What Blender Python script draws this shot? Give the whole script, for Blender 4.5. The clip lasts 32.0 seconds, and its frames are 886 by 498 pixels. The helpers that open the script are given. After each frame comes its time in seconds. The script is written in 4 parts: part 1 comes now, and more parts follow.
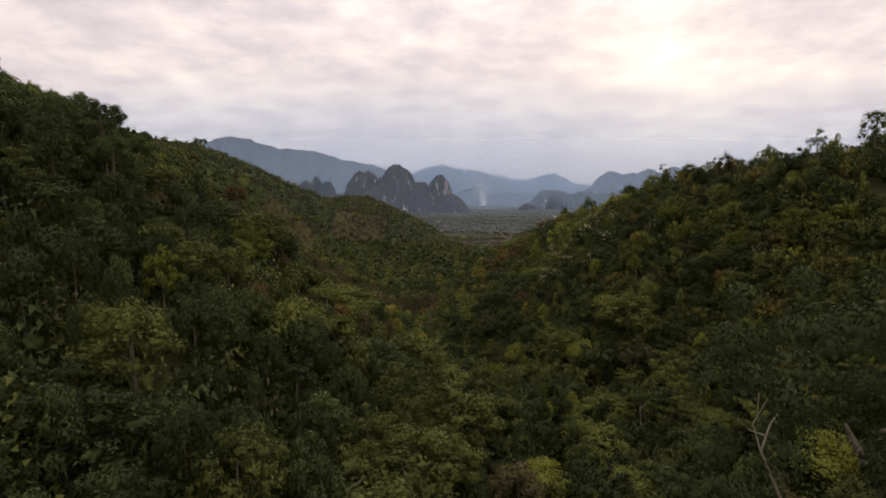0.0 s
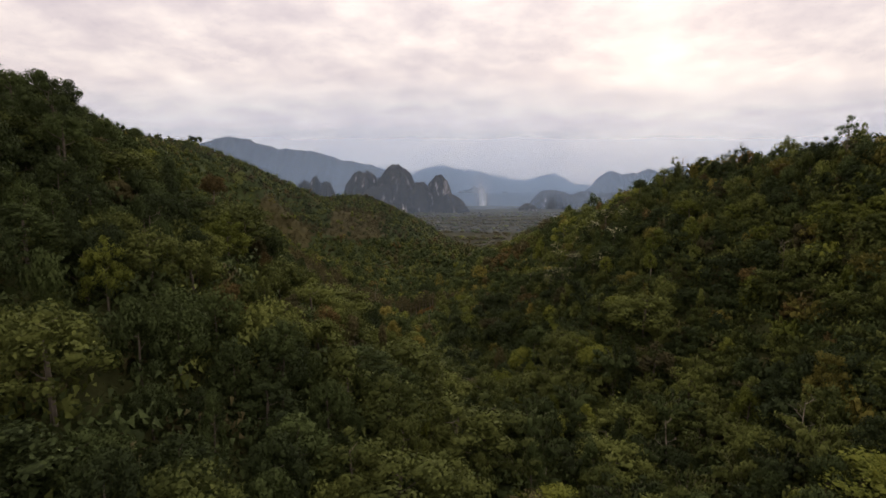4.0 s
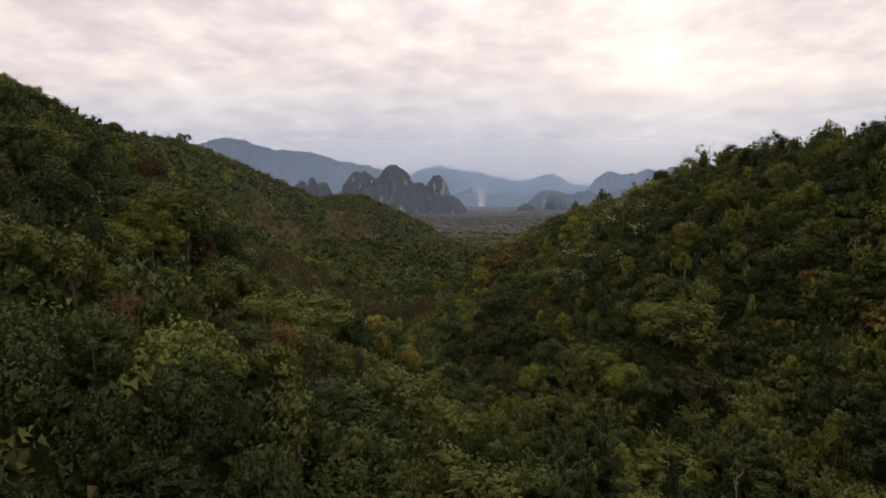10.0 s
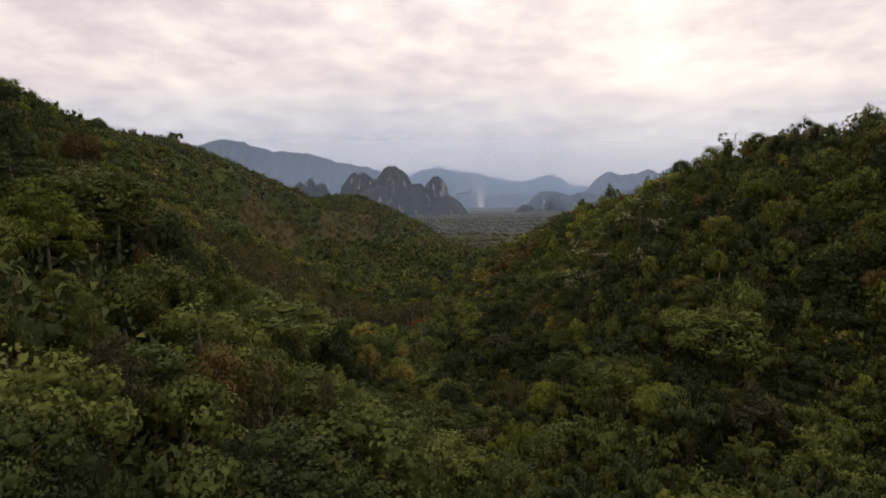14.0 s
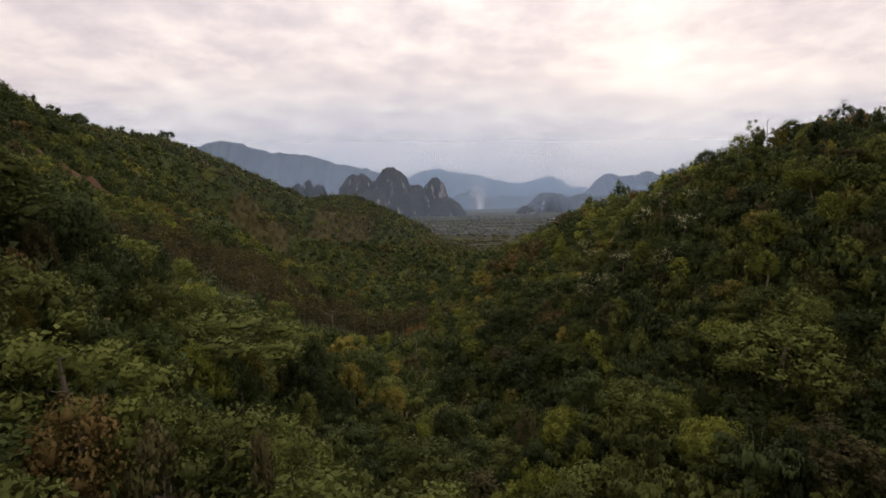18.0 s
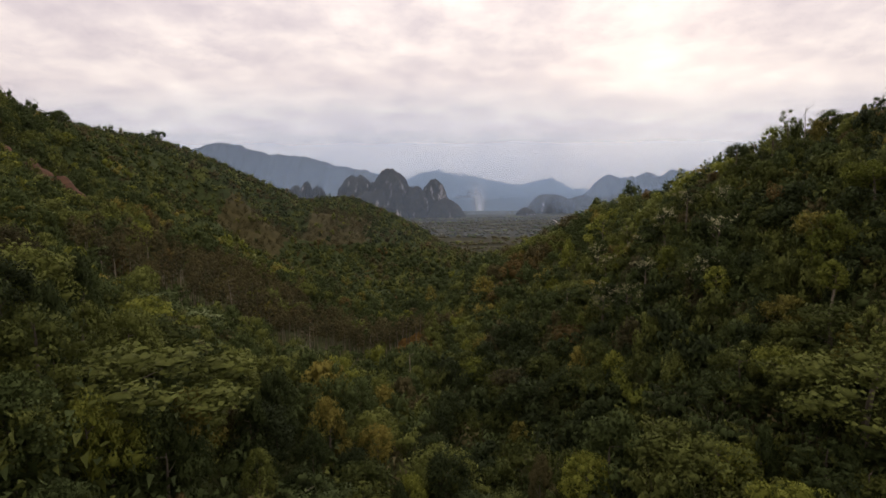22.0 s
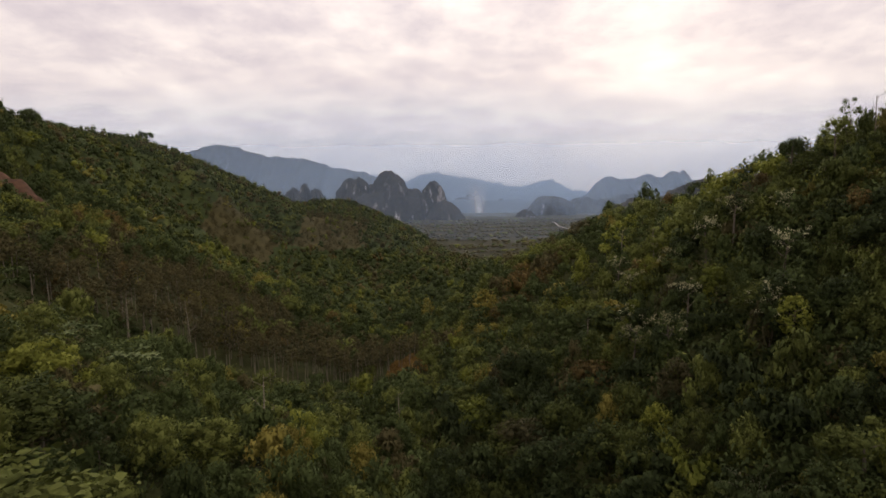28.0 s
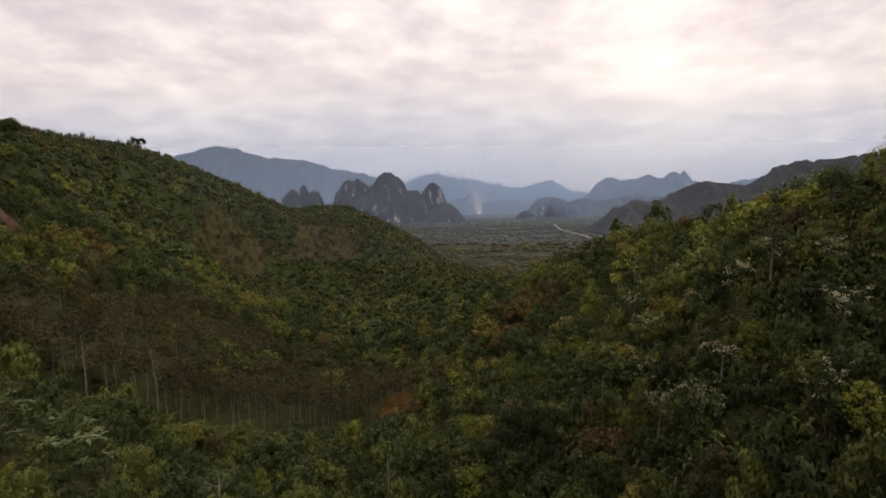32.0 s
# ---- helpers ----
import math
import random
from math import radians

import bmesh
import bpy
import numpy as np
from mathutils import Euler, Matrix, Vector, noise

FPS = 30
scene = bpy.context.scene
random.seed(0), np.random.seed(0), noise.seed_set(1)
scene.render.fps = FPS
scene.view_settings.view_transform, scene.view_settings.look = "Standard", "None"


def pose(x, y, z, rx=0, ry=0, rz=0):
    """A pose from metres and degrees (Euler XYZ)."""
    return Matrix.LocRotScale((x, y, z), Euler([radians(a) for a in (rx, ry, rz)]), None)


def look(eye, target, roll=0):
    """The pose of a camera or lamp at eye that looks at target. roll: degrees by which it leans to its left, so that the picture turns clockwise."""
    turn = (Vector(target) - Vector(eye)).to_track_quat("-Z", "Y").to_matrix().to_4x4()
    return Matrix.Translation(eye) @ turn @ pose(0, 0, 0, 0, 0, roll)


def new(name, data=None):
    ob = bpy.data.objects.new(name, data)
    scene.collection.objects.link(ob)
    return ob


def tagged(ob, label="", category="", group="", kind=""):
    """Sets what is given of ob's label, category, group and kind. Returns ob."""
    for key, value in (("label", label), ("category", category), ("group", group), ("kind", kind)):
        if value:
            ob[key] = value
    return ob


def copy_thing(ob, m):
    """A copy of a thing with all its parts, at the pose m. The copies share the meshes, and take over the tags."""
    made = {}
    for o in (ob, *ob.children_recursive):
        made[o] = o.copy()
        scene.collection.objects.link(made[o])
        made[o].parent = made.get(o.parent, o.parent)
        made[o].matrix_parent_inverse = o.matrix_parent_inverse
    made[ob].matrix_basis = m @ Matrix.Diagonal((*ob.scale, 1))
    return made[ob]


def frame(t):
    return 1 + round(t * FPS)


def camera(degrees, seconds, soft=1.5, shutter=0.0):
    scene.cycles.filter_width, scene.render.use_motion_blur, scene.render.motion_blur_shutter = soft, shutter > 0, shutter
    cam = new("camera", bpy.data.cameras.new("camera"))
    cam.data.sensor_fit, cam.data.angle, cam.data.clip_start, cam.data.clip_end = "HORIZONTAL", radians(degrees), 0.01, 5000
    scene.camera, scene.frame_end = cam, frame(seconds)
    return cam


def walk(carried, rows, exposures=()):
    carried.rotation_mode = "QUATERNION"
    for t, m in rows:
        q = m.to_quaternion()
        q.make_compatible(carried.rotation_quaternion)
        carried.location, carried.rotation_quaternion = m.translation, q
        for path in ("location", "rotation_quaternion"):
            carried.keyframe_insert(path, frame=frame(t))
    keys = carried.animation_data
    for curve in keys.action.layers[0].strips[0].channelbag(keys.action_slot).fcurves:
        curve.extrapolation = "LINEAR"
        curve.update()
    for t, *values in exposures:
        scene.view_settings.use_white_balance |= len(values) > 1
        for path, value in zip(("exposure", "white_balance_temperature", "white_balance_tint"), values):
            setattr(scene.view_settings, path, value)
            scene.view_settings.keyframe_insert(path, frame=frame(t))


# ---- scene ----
cam = camera(84.0, 32.0, soft=1.6)
METRES, EYE, TILT, LEAN, TURN = 120.0, 125.0, -6.9, 0.0, 0.0
DEEP, BEND = 1.161, 0.861
ROWS = [
    (0.0, 0.0, 0.0, 0.0, 0.0, 0.0, -0.0),
    (0.5, -0.0002, 0.0108, -0.0004, -0.01, -0.01, 0.0),
    (1.0, -0.0003, 0.0222, -0.0014, -0.01, -0.0, -0.01),
    (1.5, -0.0004, 0.0333, -0.0027, -0.01, -0.0, -0.01),
    (2.0, -0.0002, 0.0455, -0.0044, -0.02, 0.02, 0.02),
    (2.5, 0.0001, 0.0568, -0.006, -0.03, 0.04, 0.02),
    (3.0, 0.0003, 0.0696, -0.0076, -0.05, 0.05, 0.03),
    (3.5, 0.0004, 0.0816, -0.0087, -0.06, 0.07, 0.05),
    (5.5, 0.0002, 0.1357, -0.0095, -0.11, 0.04, 0.07),
    (6.0, 0.0005, 0.1502, -0.0098, -0.12, 0.07, 0.1),
    (6.5, 0.0007, 0.1642, -0.01, -0.13, 0.08, 0.1),
    (7.0, 0.0009, 0.1797, -0.0103, -0.15, 0.09, 0.1),
    (7.5, 0.0015, 0.1941, -0.0108, -0.18, 0.11, 0.14),
    (8.0, 0.0018, 0.21, -0.0111, -0.2, 0.12, 0.18),
    (8.5, 0.0024, 0.225, -0.0114, -0.21, 0.15, 0.21),
    (9.0, 0.0029, 0.2414, -0.0121, -0.24, 0.18, 0.24),
    (9.5, 0.0033, 0.257, -0.0128, -0.26, 0.2, 0.25),
    (10.0, 0.0039, 0.2737, -0.0138, -0.29, 0.22, 0.29),
    (10.5, 0.0042, 0.2896, -0.0145, -0.3, 0.24, 0.27),
    (11.0, 0.0046, 0.3073, -0.0152, -0.32, 0.26, 0.3),
    (11.5, 0.0052, 0.3235, -0.0158, -0.33, 0.29, 0.33),
    (12.0, 0.0054, 0.3398, -0.0159, -0.33, 0.28, 0.41),
    (12.5, 0.0064, 0.356, -0.0167, -0.33, 0.32, 0.42),
    (13.0, 0.007, 0.3743, -0.0177, -0.35, 0.36, 0.43),
    (13.5, 0.008, 0.391, -0.0187, -0.35, 0.37, 0.48),
    (14.0, 0.0094, 0.409, -0.0196, -0.36, 0.43, 0.5),
    (14.5, 0.0104, 0.4259, -0.0206, -0.36, 0.47, 0.54),
    (16.5, 0.0122, 0.4962, -0.0235, -0.45, 0.58, 0.53),
    (17.0, 0.0132, 0.5144, -0.0231, -0.46, 0.65, 0.55),
    (17.5, 0.0145, 0.5312, -0.0226, -0.48, 0.67, 0.56),
    (18.0, 0.0156, 0.5492, -0.0216, -0.48, 0.68, 0.56),
    (18.5, 0.0167, 0.5659, -0.0205, -0.48, 0.7, 0.58),
    (19.0, 0.0184, 0.5835, -0.0193, -0.47, 0.73, 0.62),
    (19.5, 0.0191, 0.5996, -0.0185, -0.49, 0.76, 0.62),
    (20.0, 0.02, 0.6165, -0.0171, -0.51, 0.78, 0.6),
    (20.5, 0.0209, 0.6319, -0.0154, -0.53, 0.81, 0.62),
    (21.0, 0.0218, 0.6484, -0.0135, -0.54, 0.87, 0.62),
    (21.5, 0.0225, 0.6636, -0.0117, -0.54, 0.89, 0.61),
    (22.0, 0.0233, 0.68, -0.0095, -0.55, 0.91, 0.6),
    (22.5, 0.0241, 0.6948, -0.0075, -0.58, 0.96, 0.61),
    (23.0, 0.0247, 0.7109, -0.0051, -0.58, 0.97, 0.64),
    (23.5, 0.0254, 0.7256, -0.003, -0.59, 0.97, 0.66),
    (24.0, 0.0263, 0.7413, -0.0007, -0.6, 1.0, 0.68),
    (24.5, 0.0271, 0.7557, 0.0012, -0.62, 1.01, 0.71),
    (25.0, 0.028, 0.7715, 0.0035, -0.62, 1.01, 0.73),
    (25.5, 0.0287, 0.786, 0.0058, -0.62, 1.03, 0.73),
    (27.5, 0.0329, 0.8438, 0.0196, -0.63, 1.14, 0.74),
    (28.0, 0.034, 0.8582, 0.0246, -0.63, 1.16, 0.77),
    (28.5, 0.0352, 0.8714, 0.0304, -0.64, 1.18, 0.78),
    (29.0, 0.0364, 0.8854, 0.0386, -0.63, 1.2, 0.78),
    (29.5, 0.0376, 0.898, 0.0476, -0.64, 1.2, 0.79),
    (30.0, 0.0389, 0.9113, 0.059, -0.63, 1.18, 0.79),
    (30.5, 0.04, 0.9231, 0.0709, -0.63, 1.19, 0.8),
    (31.0, 0.0413, 0.9362, 0.0845, -0.64, 1.19, 0.84),
    (31.5, 0.0429, 0.9483, 0.097, -0.64, 1.22, 0.86),
    (32.0, 0.0446, 0.961, 0.1107, -0.64, 1.2, 0.86),
]
walk(cam, [(t, pose(0, 0, EYE, TILT, LEAN, TURN) @ pose(METRES * x, METRES * DEEP * y, METRES * z, 90 + BEND * pitch, BEND * roll, BEND * yaw)) for t, x, y, z, yaw, pitch, roll in ROWS])

# ---- world and sun: thin bright overcast, the sun veiled ahead and to the right ----
SUN_AZ, SUN_EL = 22.5, 16.0
sun_way = Vector((math.sin(radians(SUN_AZ)) * math.cos(radians(SUN_EL)), math.cos(radians(SUN_AZ)) * math.cos(radians(SUN_EL)), math.sin(radians(SUN_EL))))


def node(tree, kind, **inputs):
    n = tree.nodes.new(kind)
    for key, value in inputs.items():
        n.inputs[key.replace("_", " ")].default_value = value
    return n


def ramp(tree, stops, source, interpolation="LINEAR"):
    n = tree.nodes.new("ShaderNodeValToRGB")
    n.color_ramp.interpolation = interpolation
    while len(n.color_ramp.elements) < len(stops):
        n.color_ramp.elements.new(0.5)
    for e, (at, colour) in zip(n.color_ramp.elements, stops):
        e.position, e.color = at, (*colour, 1)
    tree.links.new(source, n.inputs[0])
    return n.outputs[0]


def calc(tree, op, a, b=0.0, clamp=False):
    n = tree.nodes.new("ShaderNodeMath")
    n.operation, n.use_clamp = op, clamp
    for slot, v in ((0, a), (1, b)):
        if isinstance(v, (int, float)):
            n.inputs[slot].default_value = v
        else:
            tree.links.new(v, n.inputs[slot])
    return n.outputs[0]


def blend(tree, fac, a, b, mode="MIX"):
    n = tree.nodes.new("ShaderNodeMix")
    n.data_type, n.blend_type = "RGBA", mode
    for slot, v in ((0, fac), (6, a), (7, b)):
        if isinstance(v, (int, float)):
            n.inputs[slot].default_value = v
        elif isinstance(v, tuple):
            n.inputs[slot].default_value = (*v, 1)
        else:
            tree.links.new(v, n.inputs[slot])
    return n.outputs[2]


def noise_tex(tree, vector, scale, detail=4.0, rough=0.5, distortion=0.0):
    n = node(tree, "ShaderNodeTexNoise", Scale=scale, Detail=detail, Roughness=rough, Distortion=distortion)
    if vector is not None:
        tree.links.new(vector, n.inputs["Vector"])
    return n.outputs["Fac"]


def make_world():
    world = bpy.data.worlds.new("overcast_sky")
    world.use_nodes = True
    t = world.node_tree
    t.nodes.clear()
    sky = t.nodes.new("ShaderNodeTexSky")
    sky.sky_type, sky.sun_disc = "NISHITA", False
    sky.sun_elevation, sky.sun_rotation = radians(SUN_EL), radians(SUN_AZ)
    co = t.nodes.new("ShaderNodeTexCoord").outputs["Generated"]
    part_xyz = t.nodes.new("ShaderNodeSeparateXYZ")
    t.links.new(co, part_xyz.inputs[0])
    up = calc(t, "MAXIMUM", part_xyz.outputs[2], 0.0)
    flat = calc(t, "ADD", up, 0.2)
    sheet = t.nodes.new("ShaderNodeCombineXYZ")
    t.links.new(calc(t, "DIVIDE", part_xyz.outputs[0], flat), sheet.inputs[0])
    t.links.new(calc(t, "DIVIDE", part_xyz.outputs[1], flat), sheet.inputs[1])
    broad = noise_tex(t, sheet.outputs[0], 1.0, 3.0, 0.5, 0.2)
    fine = noise_tex(t, sheet.outputs[0], 4.6, 8.0, 0.58, 0.1)
    cover = calc(t, "ADD", calc(t, "MULTIPLY", broad, 0.5), calc(t, "MULTIPLY", fine, 0.5))
    near_sun = t.nodes.new("ShaderNodeVectorMath")
    near_sun.operation = "DOT_PRODUCT"
    t.links.new(co, near_sun.inputs[0])
    near_sun.inputs[1].default_value = sun_way
    facing = calc(t, "MAXIMUM", near_sun.outputs["Value"], 0.0)
    veil = calc(t, "POWER", facing, 14.0)
    core = calc(t, "POWER", facing, 150.0)
    cover = calc(t, "ADD", cover, calc(t, "ADD", calc(t, "MULTIPLY", veil, 0.01), calc(t, "MULTIPLY", core, 0.10)))
    clouds = ramp(t, [(0.35, (0.63, 0.545, 0.57)), (0.46, (0.765, 0.665, 0.66)), (0.55, (0.90, 0.785, 0.745)), (0.68, (1.09, 0.97, 0.89))], cover)
    low = calc(t, "POWER", calc(t, "SUBTRACT", 1.0, up, True), 14.0)
    clouds = blend(t, calc(t, "MULTIPLY", low, 0.5), clouds, (0.78, 0.67, 0.645))
    # thinner, brighter cloud towards the zenith
    lift = calc(t, "ADD", 1.0, calc(t, "MULTIPLY", up, ZENITH))
    n = t.nodes.new("ShaderNodeVectorMath")
    n.operation = "SCALE"
    t.links.new(clouds, n.inputs[0])
    t.links.new(lift, n.inputs["Scale"])
    veiled = t.nodes.new("ShaderNodeVectorMath")
    veiled.operation = "SCALE"
    t.links.new(sky.outputs[0], veiled.inputs[0])
    veiled.inputs["Scale"].default_value = 0.08
    total = blend(t, 0.94, veiled.outputs[0], n.outputs[0])
    back = node(t, "ShaderNodeBackground", Strength=SKY)
    t.links.new(total, back.inputs[0])
    out = t.nodes.new("ShaderNodeOutputWorld")
    t.links.new(back.outputs[0], out.inputs[0])
    scene.world = world


SKY, ZENITH = 1.0, 0.6
make_world()
sun = new("sun", bpy.data.lights.new("sun", "SUN"))
sun.data.energy, sun.data.angle, sun.data.color = 0.5, radians(35), (1.0, 0.93, 0.84)
sun.matrix_basis = look(sun_way * 900, (0, 0, 0))


# ---- materials ----
def material(name):
    m = bpy.data.materials.new(name)
    m.use_nodes = True
    m.node_tree.nodes.clear()
    return m, m.node_tree


def finish(t, shader):
    out = t.nodes.new("ShaderNodeOutputMaterial")
    t.links.new(shader, out.inputs[0])


def leaf_material(name, low, high, gloss=0.06, through_light=0.25, scale=1.0):
    """Foliage: two shades that vary leaf by leaf, clump by clump, plant by plant and in broad patches."""
    m, t = material(name)
    geo = t.nodes.new("ShaderNodeNewGeometry")
    info = t.nodes.new("ShaderNodeObjectInfo")
    patch = noise_tex(t, geo.outputs["Position"], 0.13, 3.0, 0.6)
    clump = noise_tex(t, geo.outputs["Position"], 1.15 * scale, 6.0, 0.78)
    fac = calc(t, "ADD", calc(t, "MULTIPLY", geo.outputs["Random Per Island"], 0.22), calc(t, "MULTIPLY", calc(t, "SUBTRACT", patch, 0.17), 1.05))
    fac = calc(t, "ADD", fac, calc(t, "MULTIPLY", calc(t, "SUBTRACT", clump, 0.5), 0.9))
    fac = calc(t, "ADD", fac, calc(t, "MULTIPLY", calc(t, "SUBTRACT", info.outputs["Random"], 0.5), 0.6))
    colour = ramp(t, [(0.12, low), (0.85, high)], fac)
    bump = node(t, "ShaderNodeBump", Strength=0.35, Distance=0.5)
    t.links.new(clump, bump.inputs["Height"])
    p = node(t, "ShaderNodeBsdfPrincipled", Roughness=0.65)
    p.inputs["Specular IOR Level"].default_value = gloss
    t.links.new(colour, p.inputs["Base Color"])
    t.links.new(bump.outputs[0], p.inputs["Normal"])
    tr = t.nodes.new("ShaderNodeBsdfTranslucent")
    t.links.new(colour, tr.inputs["Color"])
    mix = t.nodes.new("ShaderNodeMixShader")
    mix.inputs[0].default_value = through_light
    t.links.new(p.outputs[0], mix.inputs[1])
    t.links.new(tr.outputs[0], mix.inputs[2])
    finish(t, mix.outputs[0])
    return m


def rough_material(name, low, high, scale, roughness=0.9, bump=0.3, stretch=(1, 1, 1)):
    """Bark, earth, rock: noise at two scales, with relief."""
    m, t = material(name)
    geo = t.nodes.new("ShaderNodeNewGeometry")
    mp = node(t, "ShaderNodeMapping", Scale=stretch)
    t.links.new(geo.outputs["Position"], mp.inputs[0])
    a = noise_tex(t, mp.outputs[0], scale, 6.0, 0.6)
    b = noise_tex(t, mp.outputs[0], scale * 0.12, 3.0, 0.5)
    fac = calc(t, "ADD", calc(t, "MULTIPLY", a, 0.6), calc(t, "MULTIPLY", b, 0.4))
    p = node(t, "ShaderNodeBsdfPrincipled", Roughness=roughness)
    p.inputs["Specular IOR Level"].default_value = 0.2
    t.links.new(ramp(t, [(0.3, low), (0.7, high)], fac), p.inputs["Base Color"])
    bm_node = node(t, "ShaderNodeBump", Strength=bump)
    t.links.new(a, bm_node.inputs["Height"])
    t.links.new(bm_node.outputs[0], p.inputs["Normal"])
    finish(t, p.outputs[0])
    return m


LEAVES = {
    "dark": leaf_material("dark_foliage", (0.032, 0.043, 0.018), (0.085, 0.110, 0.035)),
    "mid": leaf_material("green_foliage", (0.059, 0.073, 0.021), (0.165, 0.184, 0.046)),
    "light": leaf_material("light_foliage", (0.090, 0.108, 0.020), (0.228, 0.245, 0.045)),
    "yellow": leaf_material("yellowish_foliage", (0.104, 0.098, 0.023), (0.265, 0.228, 0.054)),
    "rust": leaf_material("rusty_foliage", (0.076, 0.058, 0.023), (0.180, 0.128, 0.045)),
    "grey": leaf_material("grey_brown_foliage", (0.057, 0.053, 0.025), (0.129, 0.113, 0.048)),
    "silver": leaf_material("pale_silvery_blossom", (0.23, 0.22, 0.12), (0.50, 0.48, 0.30)),
}
PLAIN_LEAF = leaf_material("plantation_canopy", (0.030, 0.030, 0.013), (0.080, 0.072, 0.030), 0.1, 0.1, 0.15)
TINTS = list(LEAVES)
BARK = rough_material("bark", (0.06, 0.05, 0.038), (0.20, 0.17, 0.13), 2.0, stretch=(1, 1, 0.3))
PALE_BARK = rough_material("pale_bark", (0.12, 0.10, 0.075), (0.30, 0.26, 0.20), 2.0, stretch=(1, 1, 0.3))
RED_EARTH = rough_material("red_earth", (0.040, 0.024, 0.014), (0.125, 0.066, 0.038), 0.45, bump=0.8)
DRY_GRASS = rough_material("dry_grass", (0.13, 0.085, 0.025), (0.30, 0.19, 0.06), 0.9)
TRACK = rough_material("dirt_track", (0.14, 0.12, 0.09), (0.27, 0.24, 0.19), 0.2)


def ground_material():
    m, t = material("forest_floor_and_fields")
    geo = t.nodes.new("ShaderNodeNewGeometry")
    where = geo.outputs["Position"]
    xyz = t.nodes.new("ShaderNodeSeparateXYZ")
    t.links.new(where, xyz.inputs[0])
    a = noise_tex(t, where, 0.22, 6.0, 0.65)
    b = noise_tex(t, where, 0.012, 5.0, 0.6, 0.4)
    mp = node(t, "ShaderNodeMapping", Scale=(0.0022, 0.009, 0.0))
    t.links.new(where, mp.inputs[0])
    strips = noise_tex(t, mp.outputs[0], 1.0, 4.0, 0.55, 0.3)
    floor_colour = ramp(t, [(0.3, (0.026, 0.031, 0.011)), (0.7, (0.070, 0.074, 0.026))], a)
    fields = ramp(t, [(0.36, (0.024, 0.027, 0.013)), (0.45, (0.038, 0.034, 0.018)), (0.52, (0.029, 0.033, 0.014)), (0.58, (0.044, 0.037, 0.020)), (0.68, (0.032, 0.034, 0.016))],
                  calc(t, "ADD", calc(t, "MULTIPLY", strips, 0.65), calc(t, "MULTIPLY", calc(t, "ADD", b, calc(t, "SUBTRACT", a, 0.5)), 0.35)))
    far = calc(t, "MULTIPLY", calc(t, "SUBTRACT", xyz.outputs[1], 850.0), 0.004, True)
    p = node(t, "ShaderNodeBsdfPrincipled", Roughness=0.95)
    p.inputs["Specular IOR Level"].default_value = 0.1
    t.links.new(blend(t, far, floor_colour, fields), p.inputs["Base Color"])
    bump = node(t, "ShaderNodeBump", Strength=0.5, Distance=1.0)
    t.links.new(a, bump.inputs["Height"])
    t.links.new(bump.outputs[0], p.inputs["Normal"])
    finish(t, p.outputs[0])
    return m


def rock_material():
    """Wooded limestone: dark scrub, pale cliff where the face is steep."""
    m, t = material("wooded_limestone")
    geo = t.nodes.new("ShaderNodeNewGeometry")
    where = geo.outputs["Position"]
    xyz = t.nodes.new("ShaderNodeSeparateXYZ")
    t.links.new(geo.outputs["Normal"], xyz.inputs[0])
    mp = node(t, "ShaderNodeMapping", Scale=(0.022, 0.022, 0.006))
    t.links.new(where, mp.inputs[0])
    streak = noise_tex(t, mp.outputs[0], 1.0, 5.0, 0.6)
    scrub = noise_tex(t, where, 0.06, 6.0, 0.65)
    green = ramp(t, [(0.3, (0.022, 0.022, 0.018)), (0.7, (0.050, 0.048, 0.040))], scrub)
    stone = ramp(t, [(0.3, (0.14, 0.125, 0.12)), (0.7, (0.50, 0.45, 0.42))], scrub)
    steep = calc(t, "MULTIPLY", calc(t, "SUBTRACT", 0.55, calc(t, "ABSOLUTE", xyz.outputs[2])), 3.0, True)
    bare = calc(t, "MULTIPLY", steep, calc(t, "MULTIPLY", calc(t, "SUBTRACT", streak, 0.565), 12.0, True))
    p = node(t, "ShaderNodeBsdfPrincipled", Roughness=0.95)
    p.inputs["Specular IOR Level"].default_value = 0.1
    t.links.new(blend(t, bare, green, stone), p.inputs["Base Color"])
    bump = node(t, "ShaderNodeBump", Strength=0.8, Distance=6.0)
    t.links.new(scrub, bump.inputs["Height"])
    t.links.new(bump.outputs[0], p.inputs["Normal"])
    finish(t, p.outputs[0])
    return m


